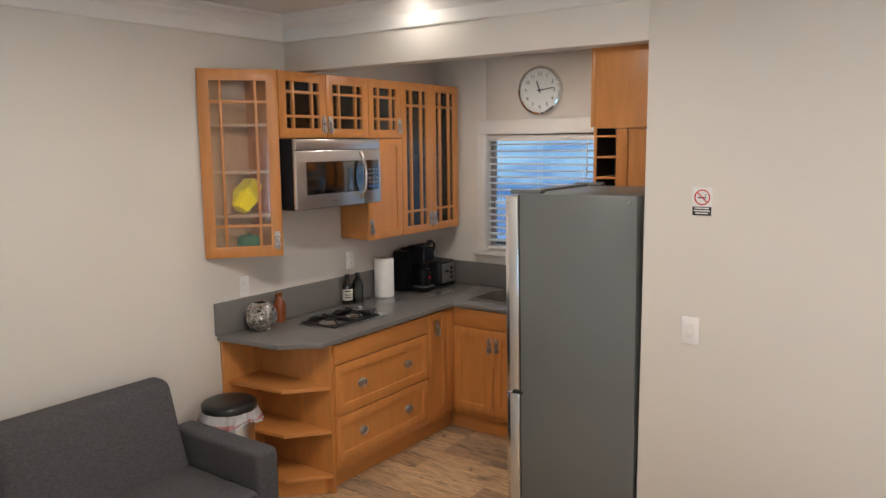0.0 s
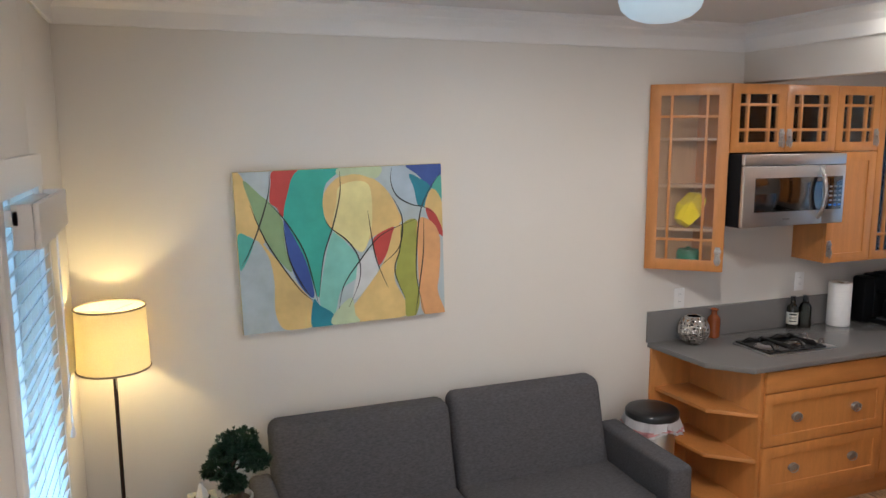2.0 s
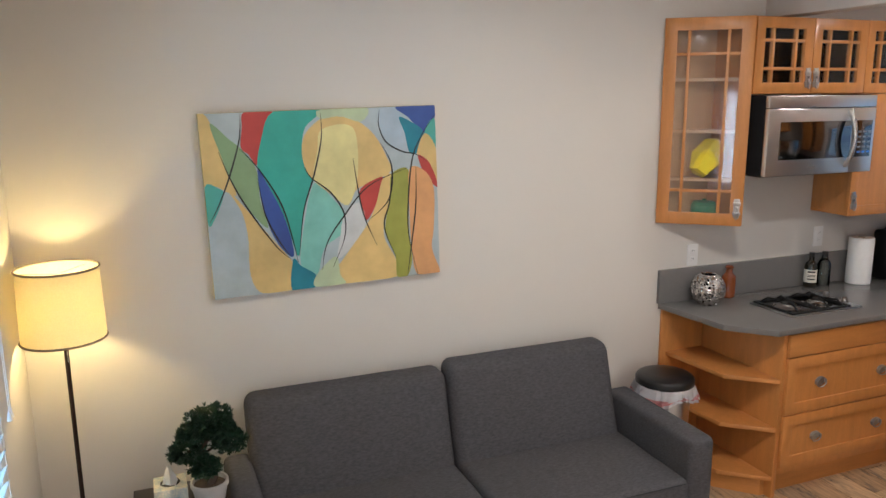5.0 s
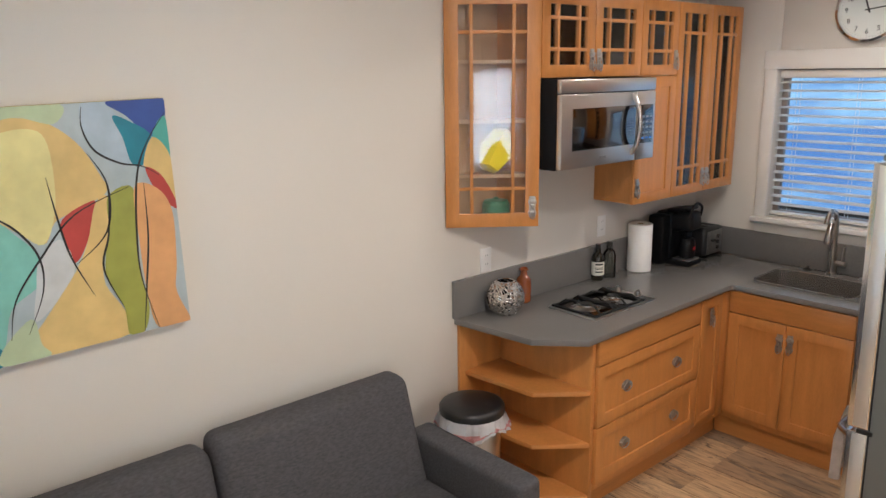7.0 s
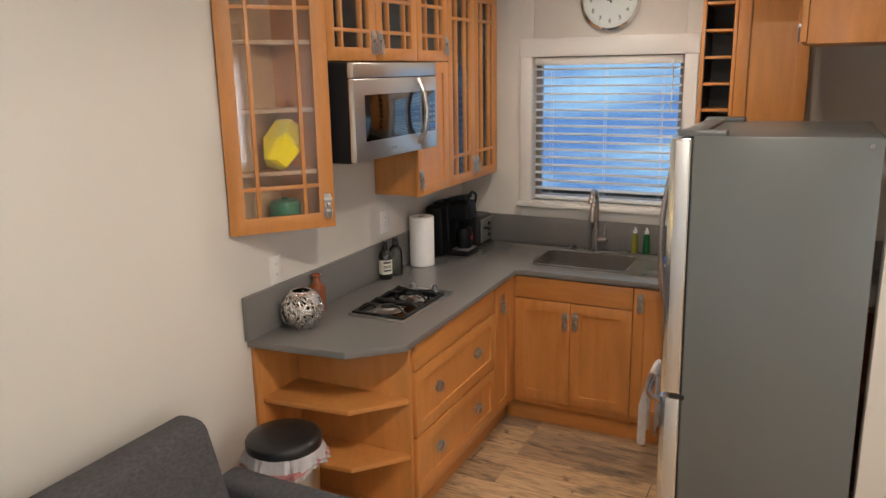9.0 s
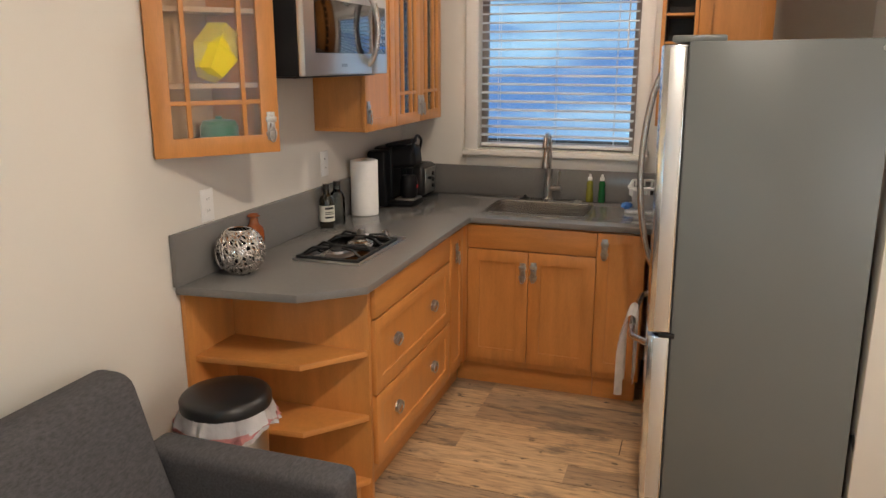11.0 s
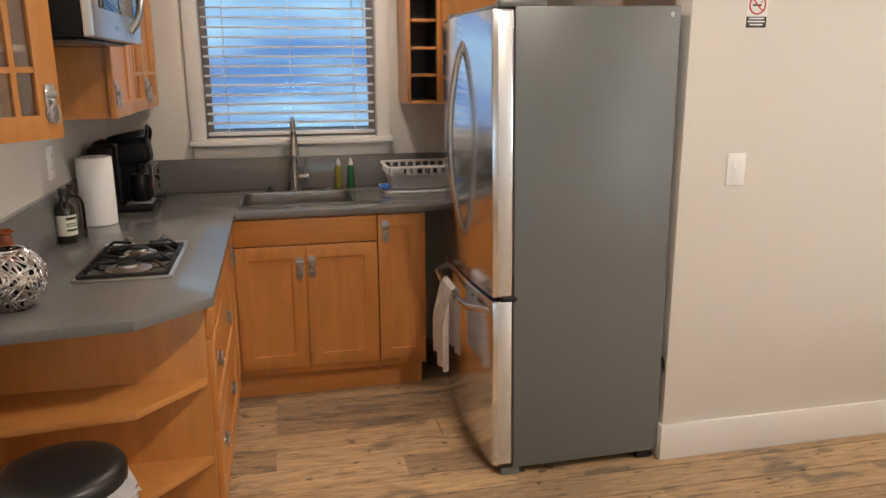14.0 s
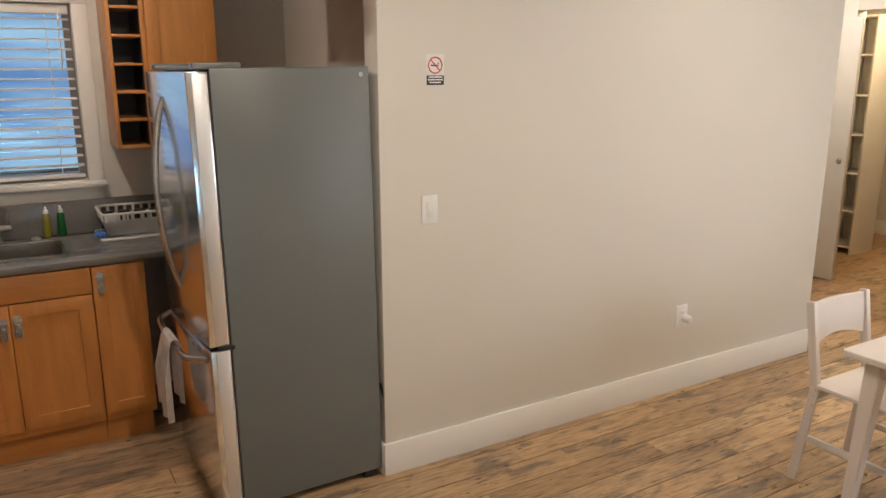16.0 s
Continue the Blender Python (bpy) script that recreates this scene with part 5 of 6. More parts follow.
for k in range(4):
    m = pose(FN.x, FN.y, FN.z - 0.125, 0, 0, 158 + 90 * k)
    bm = bmesh.new()
    pl = [(0.20, -0.050), (0.34, -0.062), (0.54, -0.060), (0.585, -0.035), (0.59, 0.03), (0.55, 0.060), (0.34, 0.055), (0.20, 0.045)]
    b2 = prism(pl, -0.004, 0.004, 0.0015)
    bl = part("blade", tf(b2, m @ pose(0, 0, 0, 11)), material("grey_blade", (0.16, 0.15, 0.145), 0.5, vary=0.2, scale=8), cf)
    part("blade_iron", tf(B((0.10, -0.018, -0.006), (0.24, 0.018, -0.001), 0.002), m @ pose(0, 0, 0, 6)), M_STEEL, bl)
    bm.free()
M_LIT = glow_material("lit_lens", (1.0, 0.86, 0.66), 9.0)
for i, (dx, dy, dz) in enumerate([(x, y, CEIL) for x, y, _ in DOWNLIGHTS_AND_FILL] + [(1.1, 0.62, KCEIL)]):
    dl = thing("downlight", (dx, dy, dz), "round white recessed ceiling downlight, lit, some unseen and added", "ceiling light", "downlights in the ceiling")
    part("trim_ring", lathe([(0.058, -0.002), (0.062, -0.006), (0.080, -0.005), (0.084, 0.0)], (dx, dy, dz), 36), M_TRIM, dl)
    part("lens", lathe([(0.0, -0.0035), (0.058, -0.0025), (0.058, 0.0)], (dx, dy, dz), 32), M_LIT, dl, "glowing lens")


# ---- things on the walls ----
def wall_plate(name, at, m, label, category, w=0.072, h=0.116, rocker=True):
    p = thing(name, at, label, category)
    part("plate", tf(B((-w / 2, -0.006, -h / 2), (w / 2, 0, h / 2), 0.002), m), M_WHITE, p)
    if rocker:
        part("rocker", tf(B((-0.0165, -0.009, -0.033), (0.0165, -0.005, 0.033), 0.002), m), M_TRIM, p)
        part("slider", tf(B((-0.006, -0.011, -0.02), (0.006, -0.008, 0.006), 0.001), m), M_WHITE, p)
    else:
        for z in (-0.022, 0.022):
            s = part("socket", tf(B((-0.017, -0.008, z - 0.015), (0.017, -0.005, z + 0.015), 0.003), m), M_WHITE, p)
            for x in (-0.006, 0.006):
                part("slot", tf(B((x - 0.001, -0.0084, z - 0.002), (x + 0.001, -0.0078, z + 0.006)), m), M_INK, s)
    for z in (-h / 2 + 0.012, h / 2 - 0.012):
        part("screw", tf(lathe([(0, 0.001), (0.003, 0.0005), (0.003, 0)], (0, 0, 0), 8, None, pose(0, -0.006, z, 90)), m), M_WHITE, p)
    return p


wall_plate("light_switch", (2.494, 0, 1.163), pose(2.494, 0, 1.163), "white rocker light switch on the long wall", "light switch", 0.075, 0.120)
wo = wall_plate("wall_outlet", (4.055, 0, 0.425), pose(4.055, 0, 0.425), "white wall outlet with a small plugged-in device", "outlet", 0.085, 0.13, False)
wall_plate("wall_outlet", (0, -0.388, 1.165), pose(0, -0.388, 1.165, 0, 0, 90), "white wall outlet above the backsplash", "outlet", 0.072, 0.118, False)
wall_plate("wall_outlet", (0, 0.53, 1.20), pose(0, 0.53, 1.20, 0, 0, 90), "white wall outlet above the backsplash", "outlet", 0.072, 0.118, False)
pg = thing("plug_in_device", (4.075, -0.03, 0.425), "white plug-in night light in the outlet", "night light")
part("body", lathe([(0.0, 0.045), (0.016, 0.042), (0.021, 0.03), (0.022, 0.0), (0, 0)], (0, 0, 0), 20, None, pose(4.075, -0.008, 0.415, 90)), M_WHITE, pg)

sg = thing("no_smoking_sign", (2.524, 0, 1.67), "white no-smoking sign with a red ring and black band", "sign")
part("plate", B((2.482, -0.002, 1.668), (2.566, -0.0002, 1.790), 0.0005), M_WHITE, sg)
part("ring", tube([(2.524 + 0.031 * math.cos(a), -0.0030, 1.748 + 0.031 * math.sin(a)) for a in [k * math.pi / 20 for k in range(40)]], 0.0028, 6, None, True), M_RED, sg)
part("slash", tf(B((-0.030, -0.0042, -0.0024), (0.030, -0.0030, 0.0024)), pose(2.524, 0, 1.748, 0, 45, 0)), M_RED, sg)
part("cigarette", B((2.505, -0.0034, 1.744), (2.540, -0.0022, 1.750)), M_INK, sg)
for k in range(2):
    part("smoke", tube([(2.537 + k * 0.004, -0.0028, 1.753), (2.535 + k * 0.004, -0.0028, 1.757), (2.539 + k * 0.004, -0.0028, 1.761)], 0.0009, 5), M_INK, sg)
part("band", B((2.484, -0.0030, 1.670), (2.564, -0.0021, 1.708)), M_INK, sg)
for k, w in enumerate((0.030, 0.034, 0.026)):
    part("text_bar", B((2.524 - w, -0.0036, 1.699 - k * 0.0105), (2.524 + w, -0.0031, 1.704 - k * 0.0105)), M_WHITE, sg)

CK = Vector((0.934, YB, 2.345))
ck = thing("wall_clock", CK, "round chrome-rimmed wall clock with black numerals", "clock")
part("rim", lathe([(0.150, 0.0), (0.166, 0.004), (0.170, 0.020), (0.165, 0.040), (0.152, 0.044), (0.147, 0.036), (0.147, 0.010)], (0, 0, 0), 64, None, pose(*CK, 90)), M_CHROME, ck, "polished chrome rim")
part("face", lathe([(0.0, 0.028), (0.149, 0.028), (0.149, 0.001)], (0, 0, 0), 48, None, pose(*CK, 90)), M_FACE, ck, "white dial")
for h in range(1, 13):
    a = radians(90 - 30 * h)
    words(str(h), 0.036, pose(CK.x + 0.112 * math.cos(a), CK.y - 0.0292, CK.z + 0.112 * math.sin(a), 90), M_INK, ck)
for k in range(60):
    m = pose(*CK) @ pose(0, 0, 0, 0, 6 * k, 0)
    part("tick", tf(B((-0.0008, -0.0292, 0.134), (0.0008, -0.0282, 0.141 if k % 5 else 0.1425)), m), M_INK, ck)
for nm, ang, ln_, w in (("hour_hand", -20, 0.070, 0.0045), ("minute_hand", 82, 0.110, 0.0032)):
    part(nm, tf(B((-w, -0.034, -0.018), (w, -0.0325, ln_), 0.0005), pose(*CK) @ pose(0, 0, 0, 0, ang, 0)), M_INK, ck)
part("hub", lathe([(0.0, 0.037), (0.007, 0.036), (0.008, 0.029)], (0, 0, 0), 16, None, pose(*CK, 90)), M_INK, ck)
part("crystal", lathe([(0.0, 0.042), (0.148, 0.040)], (0, 0, 0), 48, None, pose(*CK, 90)), M_CLEAR, ck, "clear glass").visible_shadow = False


# ---- things on the worktop ----
CTZ = 0.9155
hb = thing("gas_hob", (0.335, 0.12, CTZ), "two-burner stainless gas hob with black grates", "hob")
part("tray", B((0.190, -0.125, CTZ), (0.480, 0.368, CTZ + 0.008), 0.004), M_STEELH, hb)
part("plate", B((0.202, -0.112, CTZ + 0.008), (0.468, 0.300, CTZ + 0.0095), 0.0006), M_MWGLASS, hb, "dark mirrored steel plate")
for by, br, g0, g1 in ((-0.010, 0.036, -0.112, 0.094), (0.200, 0.028, 0.098, 0.296)):
    bn = part("burner", lathe([(0.0, 0.016), (br, 0.016), (br * 1.05, 0.009), (br * 1.5, 0.007), (br * 1.9, 0.001), (br * 1.95, 0)], (0.335, by, CTZ + 0.0096), 32), M_STEEL, hb, "steel burner")
    part("cap", lathe([(0.0, 0.024), (br * 0.80, 0.023), (br * 0.92, 0.019), (br * 0.92, 0.016)], (0.335, by, CTZ + 0.0096), 28), M_IRON, bn, "black burner cap")
    g = bmesh.new()
    ym, hy = (g0 + g1) / 2, (g1 - g0) / 2
    for x in (0.208, 0.462):
        box(g, (x - 0.006, g0, CTZ + 0.0096), (x + 0.006, g1, CTZ + 0.019), 0.002)
    for y in (g0 + 0.006, g1 - 0.006):
        box(g, (0.2145, y - 0.006, CTZ + 0.0096), (0.4555, y + 0.006, CTZ + 0.019), 0.002)
    for sx, sy in ((1, 1), (1, -1), (-1, 1), (-1, -1)):
        ex, ey = 0.335 + sx * 0.124, ym + sy * hy * 0.52
        tube([(ex, ey, CTZ + 0.016), (0.335 + sx * 0.088, ym + sy * hy * 0.48, CTZ + 0.042), (0.335 + sx * 0.030, by + sy * 0.022, CTZ + 0.040)], 0.0052, 6, g)
    part("grate", g, M_IRON, hb, "black cast iron grate")
for kx in (0.275, 0.395):
    k = part("knob", lathe([(0.021, 0.0), (0.021, 0.006), (0.0165, 0.008), (0.015, 0.026), (0.0, 0.027)], (kx, 0.334, CTZ + 0.008), 24), M_STEEL, hb, "steel control knob")
    part("grip", B((kx - 0.003, 0.318, CTZ + 0.034), (kx + 0.003, 0.350, CTZ + 0.040), 0.0015), M_STEEL, k)
hb.location += Vector((0.014, -0.030, 0))

bw = thing("woven_wire_bowl", (0.114, -0.366, CTZ), "round silver woven wire bowl on the worktop", "bowl")
rng = random.Random(11)
R0, BC = 0.090, Vector((0.114, -0.366, CTZ + 0.082))
bm = bmesh.new()
for k in range(54):
    ax = Vector((rng.gauss(0, 1), rng.gauss(0, 1), rng.gauss(0, 0.75))).normalized()
    u = ax.orthogonal().normalized()
    v = ax.cross(u)
    off = rng.uniform(-0.55, 0.55) * R0
    rr = math.sqrt(R0 * R0 - off * off)
    run = []
    for i in range(49):
        a = 2 * math.pi * i / 48
        p = ax * off + (u * math.cos(a) + v * math.sin(a)) * rr
        if -0.079 < p.z < 0.079:
            run.append(BC + p * rng.uniform(0.985, 1.01))
        else:
            if len(run) > 2:
                tube(run, 0.0034, 6, bm)
            run = []
    if len(run) > 2:
        tube(run, 0.0034, 6, bm)
part("weave", bm, M_SILVER, bw, "woven silver wire")
part("rim", tube([(BC.x + 0.043 * math.cos(a), BC.y + 0.043 * math.sin(a), BC.z + 0.079) for a in [k * math.pi / 20 for k in range(40)]], 0.004, 6, None, True), M_SILVER, bw)
# Added dark shell, stands in for the shade seen through the weave
part("cup", lathe([(0.0, -0.072), (0.04, -0.068), (0.068, -0.04), (0.079, 0.0), (0.070, 0.038), (0.056, 0.058), (0.054, 0.058), (0.068, 0.036), (0.077, 0.0), (0.066, -0.04), (0.0, -0.069)], BC, 32), M_MATTE, bw, "dark shell added inside to shade the weave gaps")
part("base", lathe([(0.0, 0.003), (0.042, 0.003), (0.045, 0.0), (0, 0)], (BC.x, BC.y, CTZ), 28), M_SILVER, bw)


def bottle(name, at, prof, mat, label, category="bottle"):
    t = thing(name, at, label, category)
    part("body", lathe(prof, at, 28), mat, t)
    return t


bottle("amber_vase", (0.048, -0.163, CTZ), [(0.0, 0.0), (0.033, 0.0), (0.038, 0.006), (0.039, 0.108), (0.036, 0.122), (0.024, 0.134), (0.018, 0.142), (0.017, 0.162), (0.025, 0.168), (0.025, 0.174), (0.020, 0.176), (0.013, 0.162), (0.0, 0.15)], M_AMBER, "brown amber glass bottle vase", "vase")
ob = bottle("oil_bottle", (0.054, 0.440, CTZ), [(0.0, 0.0), (0.033, 0.0), (0.035, 0.004), (0.035, 0.125), (0.030, 0.142), (0.015, 0.155), (0.014, 0.182), (0.0, 0.182)], M_DKGLASS, "dark glass bottle with a cream label")
part("cap", lathe([(0.0, 0.204), (0.0155, 0.203), (0.0165, 0.178), (0.0, 0.178)], (0.054, 0.440, CTZ), 20), M_BLACK, ob, "black cap")
lb = part("label", lathe([(0.0352, 0.030), (0.0356, 0.030), (0.0356, 0.105), (0.0352, 0.105)], (0.054, 0.440, CTZ), 28), M_LABEL, ob, "cream paper label")
for z, h in ((0.088, 0.010), (0.072, 0.004), (0.064, 0.004), (0.046, 0.008)):
    bm = bmesh.new()
    vs = [[bm.verts.new((0.054 + 0.0360 * math.cos(a), 0.440 + 0.0360 * math.sin(a), CTZ + z + dz)) for a in [radians(-75 + 9 * k) for k in range(9)]] for dz in (0, h)]
    for i in range(8):
        bm.faces.new((vs[0][i], vs[0][i + 1], vs[1][i + 1], vs[1][i]))
    part("text_bar", bm, M_INK, lb)
gb = bottle("glass_bottle", (0.062, 0.535, CTZ), [(0.0, 0.0), (0.036, 0.0), (0.038, 0.006), (0.038, 0.125), (0.030, 0.148), (0.017, 0.160), (0.017, 0.185), (0.015, 0.185), (0.015, 0.160), (0.036, 0.12), (0.036, 0.008), (0.0, 0.006)], M_CLEAR, "clear glass bottle with a dark stopper")
part("stopper", lathe([(0.0, 0.205), (0.018, 0.203), (0.019, 0.182), (0.0, 0.178)], (0.062, 0.535, CTZ), 20), M_BLACK, gb)
pr = thing("paper_towel_roll", (0.094, 0.780, CTZ), "white paper towel roll standing on the worktop", "paper towel")
part("roll", lathe([(0.020, 0.0), (0.066, 0.0), (0.069, 0.003), (0.069, 0.272), (0.066, 0.276), (0.022, 0.276), (0.020, 0.272)], (0.094, 0.780, CTZ), 48), M_PAPER, pr)
part("core", lathe([(0.0205, 0.0), (0.0205, 0.2755), (0.0185, 0.2755), (0.0185, 0.0)], (0.094, 0.780, CTZ), 24), material("card_core", (0.35, 0.27, 0.19), 0.8), pr)

# coffee maker
cm = thing("coffee_maker", (0.155, 1.06, CTZ), "black pod coffee maker with a lever handle", "coffee maker")
part("tank", B((0.030, 0.925, CTZ), (0.150, 1.050, CTZ + 0.300), 0.020), M_JET, cm, "black water tank")
part("base", B((0.035, 0.985, CTZ), (0.305, 1.150, CTZ + 0.030), 0.010), M_JET, cm)
part("column", B((0.035, 1.000, CTZ + 0.030), (0.165, 1.145, CTZ + 0.315), 0.022), M_JET, cm)
part("head", tf(B((-0.09, -0.066, -0.055), (0.105, 0.066, 0.060), 0.030, None, 4), pose(0.200, 1.072, CTZ + 0.255, 0, -8, 0)), M_JET, cm)
part("lid", tf(B((-0.08, -0.055, 0.0), (0.09, 0.055, 0.026), 0.011), pose(0.190, 1.072, CTZ + 0.318, 0, -10, 0)), M_JET, cm)
part("lever", tube(spline([(0.285, 1.012, CTZ + 0.29), (0.300, 1.020, CTZ + 0.345), (0.296, 1.072, CTZ + 0.372), (0.300, 1.124, CTZ + 0.345), (0.285, 1.132, CTZ + 0.29)], 6), 0.0085, 10), M_JET, cm, "glossy black lever handle")
part("spout", lathe([(0.0, 0.0), (0.018, 0.0), (0.024, 0.035), (0.0, 0.036)], (0.245, 1.072, CTZ + 0.165), 20), M_JET, cm)
part("drip_tray", B((0.175, 1.010, CTZ + 0.030), (0.298, 1.135, CTZ + 0.040), 0.003), M_STEELH, cm)
ca = part("carafe", lathe([(0.0, 0.0), (0.045, 0.0), (0.052, 0.012), (0.054, 0.08), (0.043, 0.118), (0.0, 0.120)], (0.240, 1.072, CTZ + 0.041), 28), M_JET, cm, "black carafe")
part("indicator", B((0.2935, 1.062, CTZ + 0.092), (0.2955, 1.082, CTZ + 0.112), 0.0005), M_RED, ca, "small red mark")
cm.scale.x, cm.location.x = 0.88, 0.137
cm.location.y += 0.025
ts = thing("toaster", (0.165, 1.325, CTZ), "black and chrome two-slot toaster", "toaster")
part("body", B((0.060, 1.215, CTZ + 0.010), (0.285, 1.430, CTZ + 0.190), 0.028, None, 4), M_BLACK, ts)
part("chrome_panel", B((0.283, 1.240, CTZ + 0.025), (0.291, 1.405, CTZ + 0.168), 0.006), M_PEWTER, ts, "dark chrome end panel")
for y in (1.285, 1.36):
    part("slot", B((0.085, y - 0.016, CTZ + 0.186), (0.255, y + 0.016, CTZ + 0.1915), 0.001), M_RUBBER, ts)
part("lever", B((0.290, 1.270, CTZ + 0.105), (0.312, 1.300, CTZ + 0.120), 0.004), M_BLACK, ts)
for k in range(3):
    part("knob", lathe([(0.0, 0.010), (0.011, 0.009), (0.012, 0.0)], (0, 0, 0), 16, None, pose(0.291, 1.35, CTZ + 0.06 + 0.035 * k, 0, 90, 0)), M_BLACK, ts)
ts.location += Vector((-0.052, 0.050, 0))
for y in (1.24, 1.405):
    part("foot", B((0.08, y - 0.01, CTZ), (0.27, y + 0.01, CTZ + 0.011), 0.002), M_BLACK, ts)


def soap(at, mat, label):
    t = bottle("dish_soap_bottle", at, [(0.0, 0.0), (0.018, 0.0), (0.021, 0.006), (0.020, 0.055), (0.016, 0.08), (0.019, 0.10), (0.010, 0.122), (0.0, 0.122)], mat, label)
    part("cap", lathe([(0.0, 0.155), (0.006, 0.154), (0.007, 0.140), (0.012, 0.136), (0.013, 0.120), (0.0, 0.120)], at, 16), M_WHITE, t, "white cap")


soap((1.131, 1.485, CTZ), M_SOAPY, "yellow dish soap bottle beside the faucet")
soap((1.197, 1.487, CTZ), M_SOAPG, "green dish soap bottle beside the faucet")

# dish rack with cutlery cups
rk = thing("dish_rack", (1.53, 1.31, CTZ), "white plastic dish drying rack with a tray and holders", "dish rack")
part("tray", prism(rounded(1.345, 1.165, 1.730, 1.465, 0.03), CTZ, CTZ + 0.010, 0.003), M_WHITE, rk)
rim_z = CTZ + 0.130
bm = bmesh.new()
lo = rounded(1.385, 1.195, 1.700, 1.435, 0.03)
hi = rounded(1.360, 1.172, 1.722, 1.458, 0.035)
va = [bm.verts.new((x, y, CTZ + 0.020)) for x, y in lo]
vb = [bm.verts.new((x, y, CTZ + 0.098)) for x, y in [((a[0] + b[0]) / 2, (a[1] + b[1]) / 2) for a, b in zip(lo, hi)]]
for i in range(len(va)):
    bm.faces.new((va[i], va[(i + 1) % len(va)], vb[(i + 1) % len(va)], vb[i]))
bm.faces.new(va[::-1])
bmesh.ops.solidify(bm, geom=bm.faces[:], thickness=0.003)
part("basket", bm, M_WHITE, rk)
part("rim", tube([(x, y, rim_z) for x, y in hi], 0.007, 8, None, True), M_WHITE, rk)
for i in range(9):
    x = 1.378 + i * 0.041
    for y in (1.176, 1.452):
        part("rib", B((x - 0.007, y - 0.003, CTZ + 0.090), (x + 0.007, y + 0.003, rim_z), 0.001), M_WHITE, rk)
for i in range(5):
    y = 1.205 + i * 0.052
    for x in (1.366, 1.716):
        part("rib", B((x - 0.003, y - 0.007, CTZ + 0.090), (x + 0.003, y + 0.007, rim_z), 0.001), M_WHITE, rk)
for i in range(4):
    x = 1.42 + i * 0.075
    part("plate_post", B((x - 0.004, 1.30, CTZ + 0.024), (x + 0.004, 1.33, CTZ + 0.10), 0.002), M_WHITE, rk)
for i in range(4):
    x = 1.41 + i * 0.078
    mg = thing("upturned_mug", (x, 1.385, CTZ + 0.025), "dark upturned mug in the dish rack", "mug", "mugs in the dish rack")
    part("body", lathe([(0.0, 0.085), (0.026, 0.085), (0.030, 0.080), (0.033, 0.0), (0.030, 0.0), (0.0, 0.07)], (x, 1.385, CTZ + 0.025), 24), M_BLACK, mg)
cpz = thing("white_cup", (1.415, 1.235, CTZ + 0.025), "white plastic cup in the dish rack", "cup")
part("body", lathe([(0.0, 0.003), (0.028, 0.0), (0.036, 0.085), (0.034, 0.085), (0.026, 0.005), (0.0, 0.005)], (1.415, 1.235, CTZ + 0.025), 28), M_WHITE, cpz)
sp = thing("sponge_cloth", (1.352, 1.235, CTZ + 0.010), "crumpled blue dish cloth beside the rack", "cloth")
bm = bmesh.new()
bmesh.ops.create_icosphere(bm, subdivisions=4, radius=1)
for v in bm.verts:
    d = v.co.normalized()
    k = 1 + 0.35 * noise.noise(d * 2.3) + 0.15 * noise.noise(d * 7)
    v.co = Vector((1.352, 1.235, CTZ + 0.028)) + Vector((d.x * 0.026, d.y * 0.045, max(-0.018, d.z * 0.015))) * k
part("cloth", bm, M_BLUE, sp)

for ob_ in [rk, cpz, sp] + [o for o in bpy.data.objects if o.name.startswith("upturned_mug")]:
    ob_.location.y += 0.050

# ---- things in the wall cabinets ----
yv = thing("faceted_vase", (0.125, -0.42, 1.601), "yellow faceted geometric vase leaning on its side", "vase")
bm = bmesh.new()
lathe([(0.0, -0.080), (0.040, -0.076), (0.066, -0.010), (0.046, 0.070), (0.020, 0.088), (0.0, 0.088)], (0, 0, 0), 5, bm)
tf(bm, pose(0.118, -0.432, 1.692, -36, 12, 20) @ Matrix.Scale(1.22, 4))
drop = min(v.co.z for v in bm.verts) - 1.601
for v in bm.verts:
    v.co.z -= drop
part("body", bm, M_YELLOW, yv, "", False)
gx = thing("green_teapot", (0.115, -0.43, 1.380), "dark green ceramic pot with a knob lid", "pot")
part("body", lathe([(0.0, 0.0), (0.056, 0.0), (0.063, 0.008), (0.066, 0.070), (0.063, 0.080), (0.0, 0.084)], (0.098, -0.415, 1.380), 32), M_GREEN, gx)
part("lid", lathe([(0.060, 0.081), (0.055, 0.094), (0.012, 0.100), (0.012, 0.108), (0.0, 0.110)], (0.098, -0.415, 1.380), 28), M_GREEN, gx)
M_TUMBLER = glass_material("tumbler_glass", (0.86, 0.90, 0.93), 0.02, 0.80)
cup0 = None
for z in (1.379, 1.658, 1.908):
    for i in range(7):
        y = 0.845 + i * 0.090
        for x in (0.085, 0.170):
            if cup0 is None:
                cup0 = thing("drinking_glass", (x, y, z), "clear drinking glass on a cabinet shelf", "glass", "glasses in the cabinet")
                part("body", lathe([(0.0, 0.003), (0.028, 0.0), (0.034, 0.125), (0.0325, 0.125), (0.0265, 0.006), (0.0, 0.006)], (x, y, z), 20), M_TUMBLER, cup0)
            else:
                copy_thing(cup0, pose(x, y, z + 0.0))
for i in range(3):
    pl = thing("white_plate_stack", (0.125, 0.87 + i * 0.19, 2.158), "stack of white plates on the top cabinet shelf", "plates", "plate stacks")
    part("stack", lathe([(0.0, 0.0), (0.055, 0.0), (0.085, 0.012), (0.086, 0.05), (0.06, 0.045), (0.0, 0.045)], (0.125, 0.87 + i * 0.19, 2.158), 32), M_WHITE, pl)

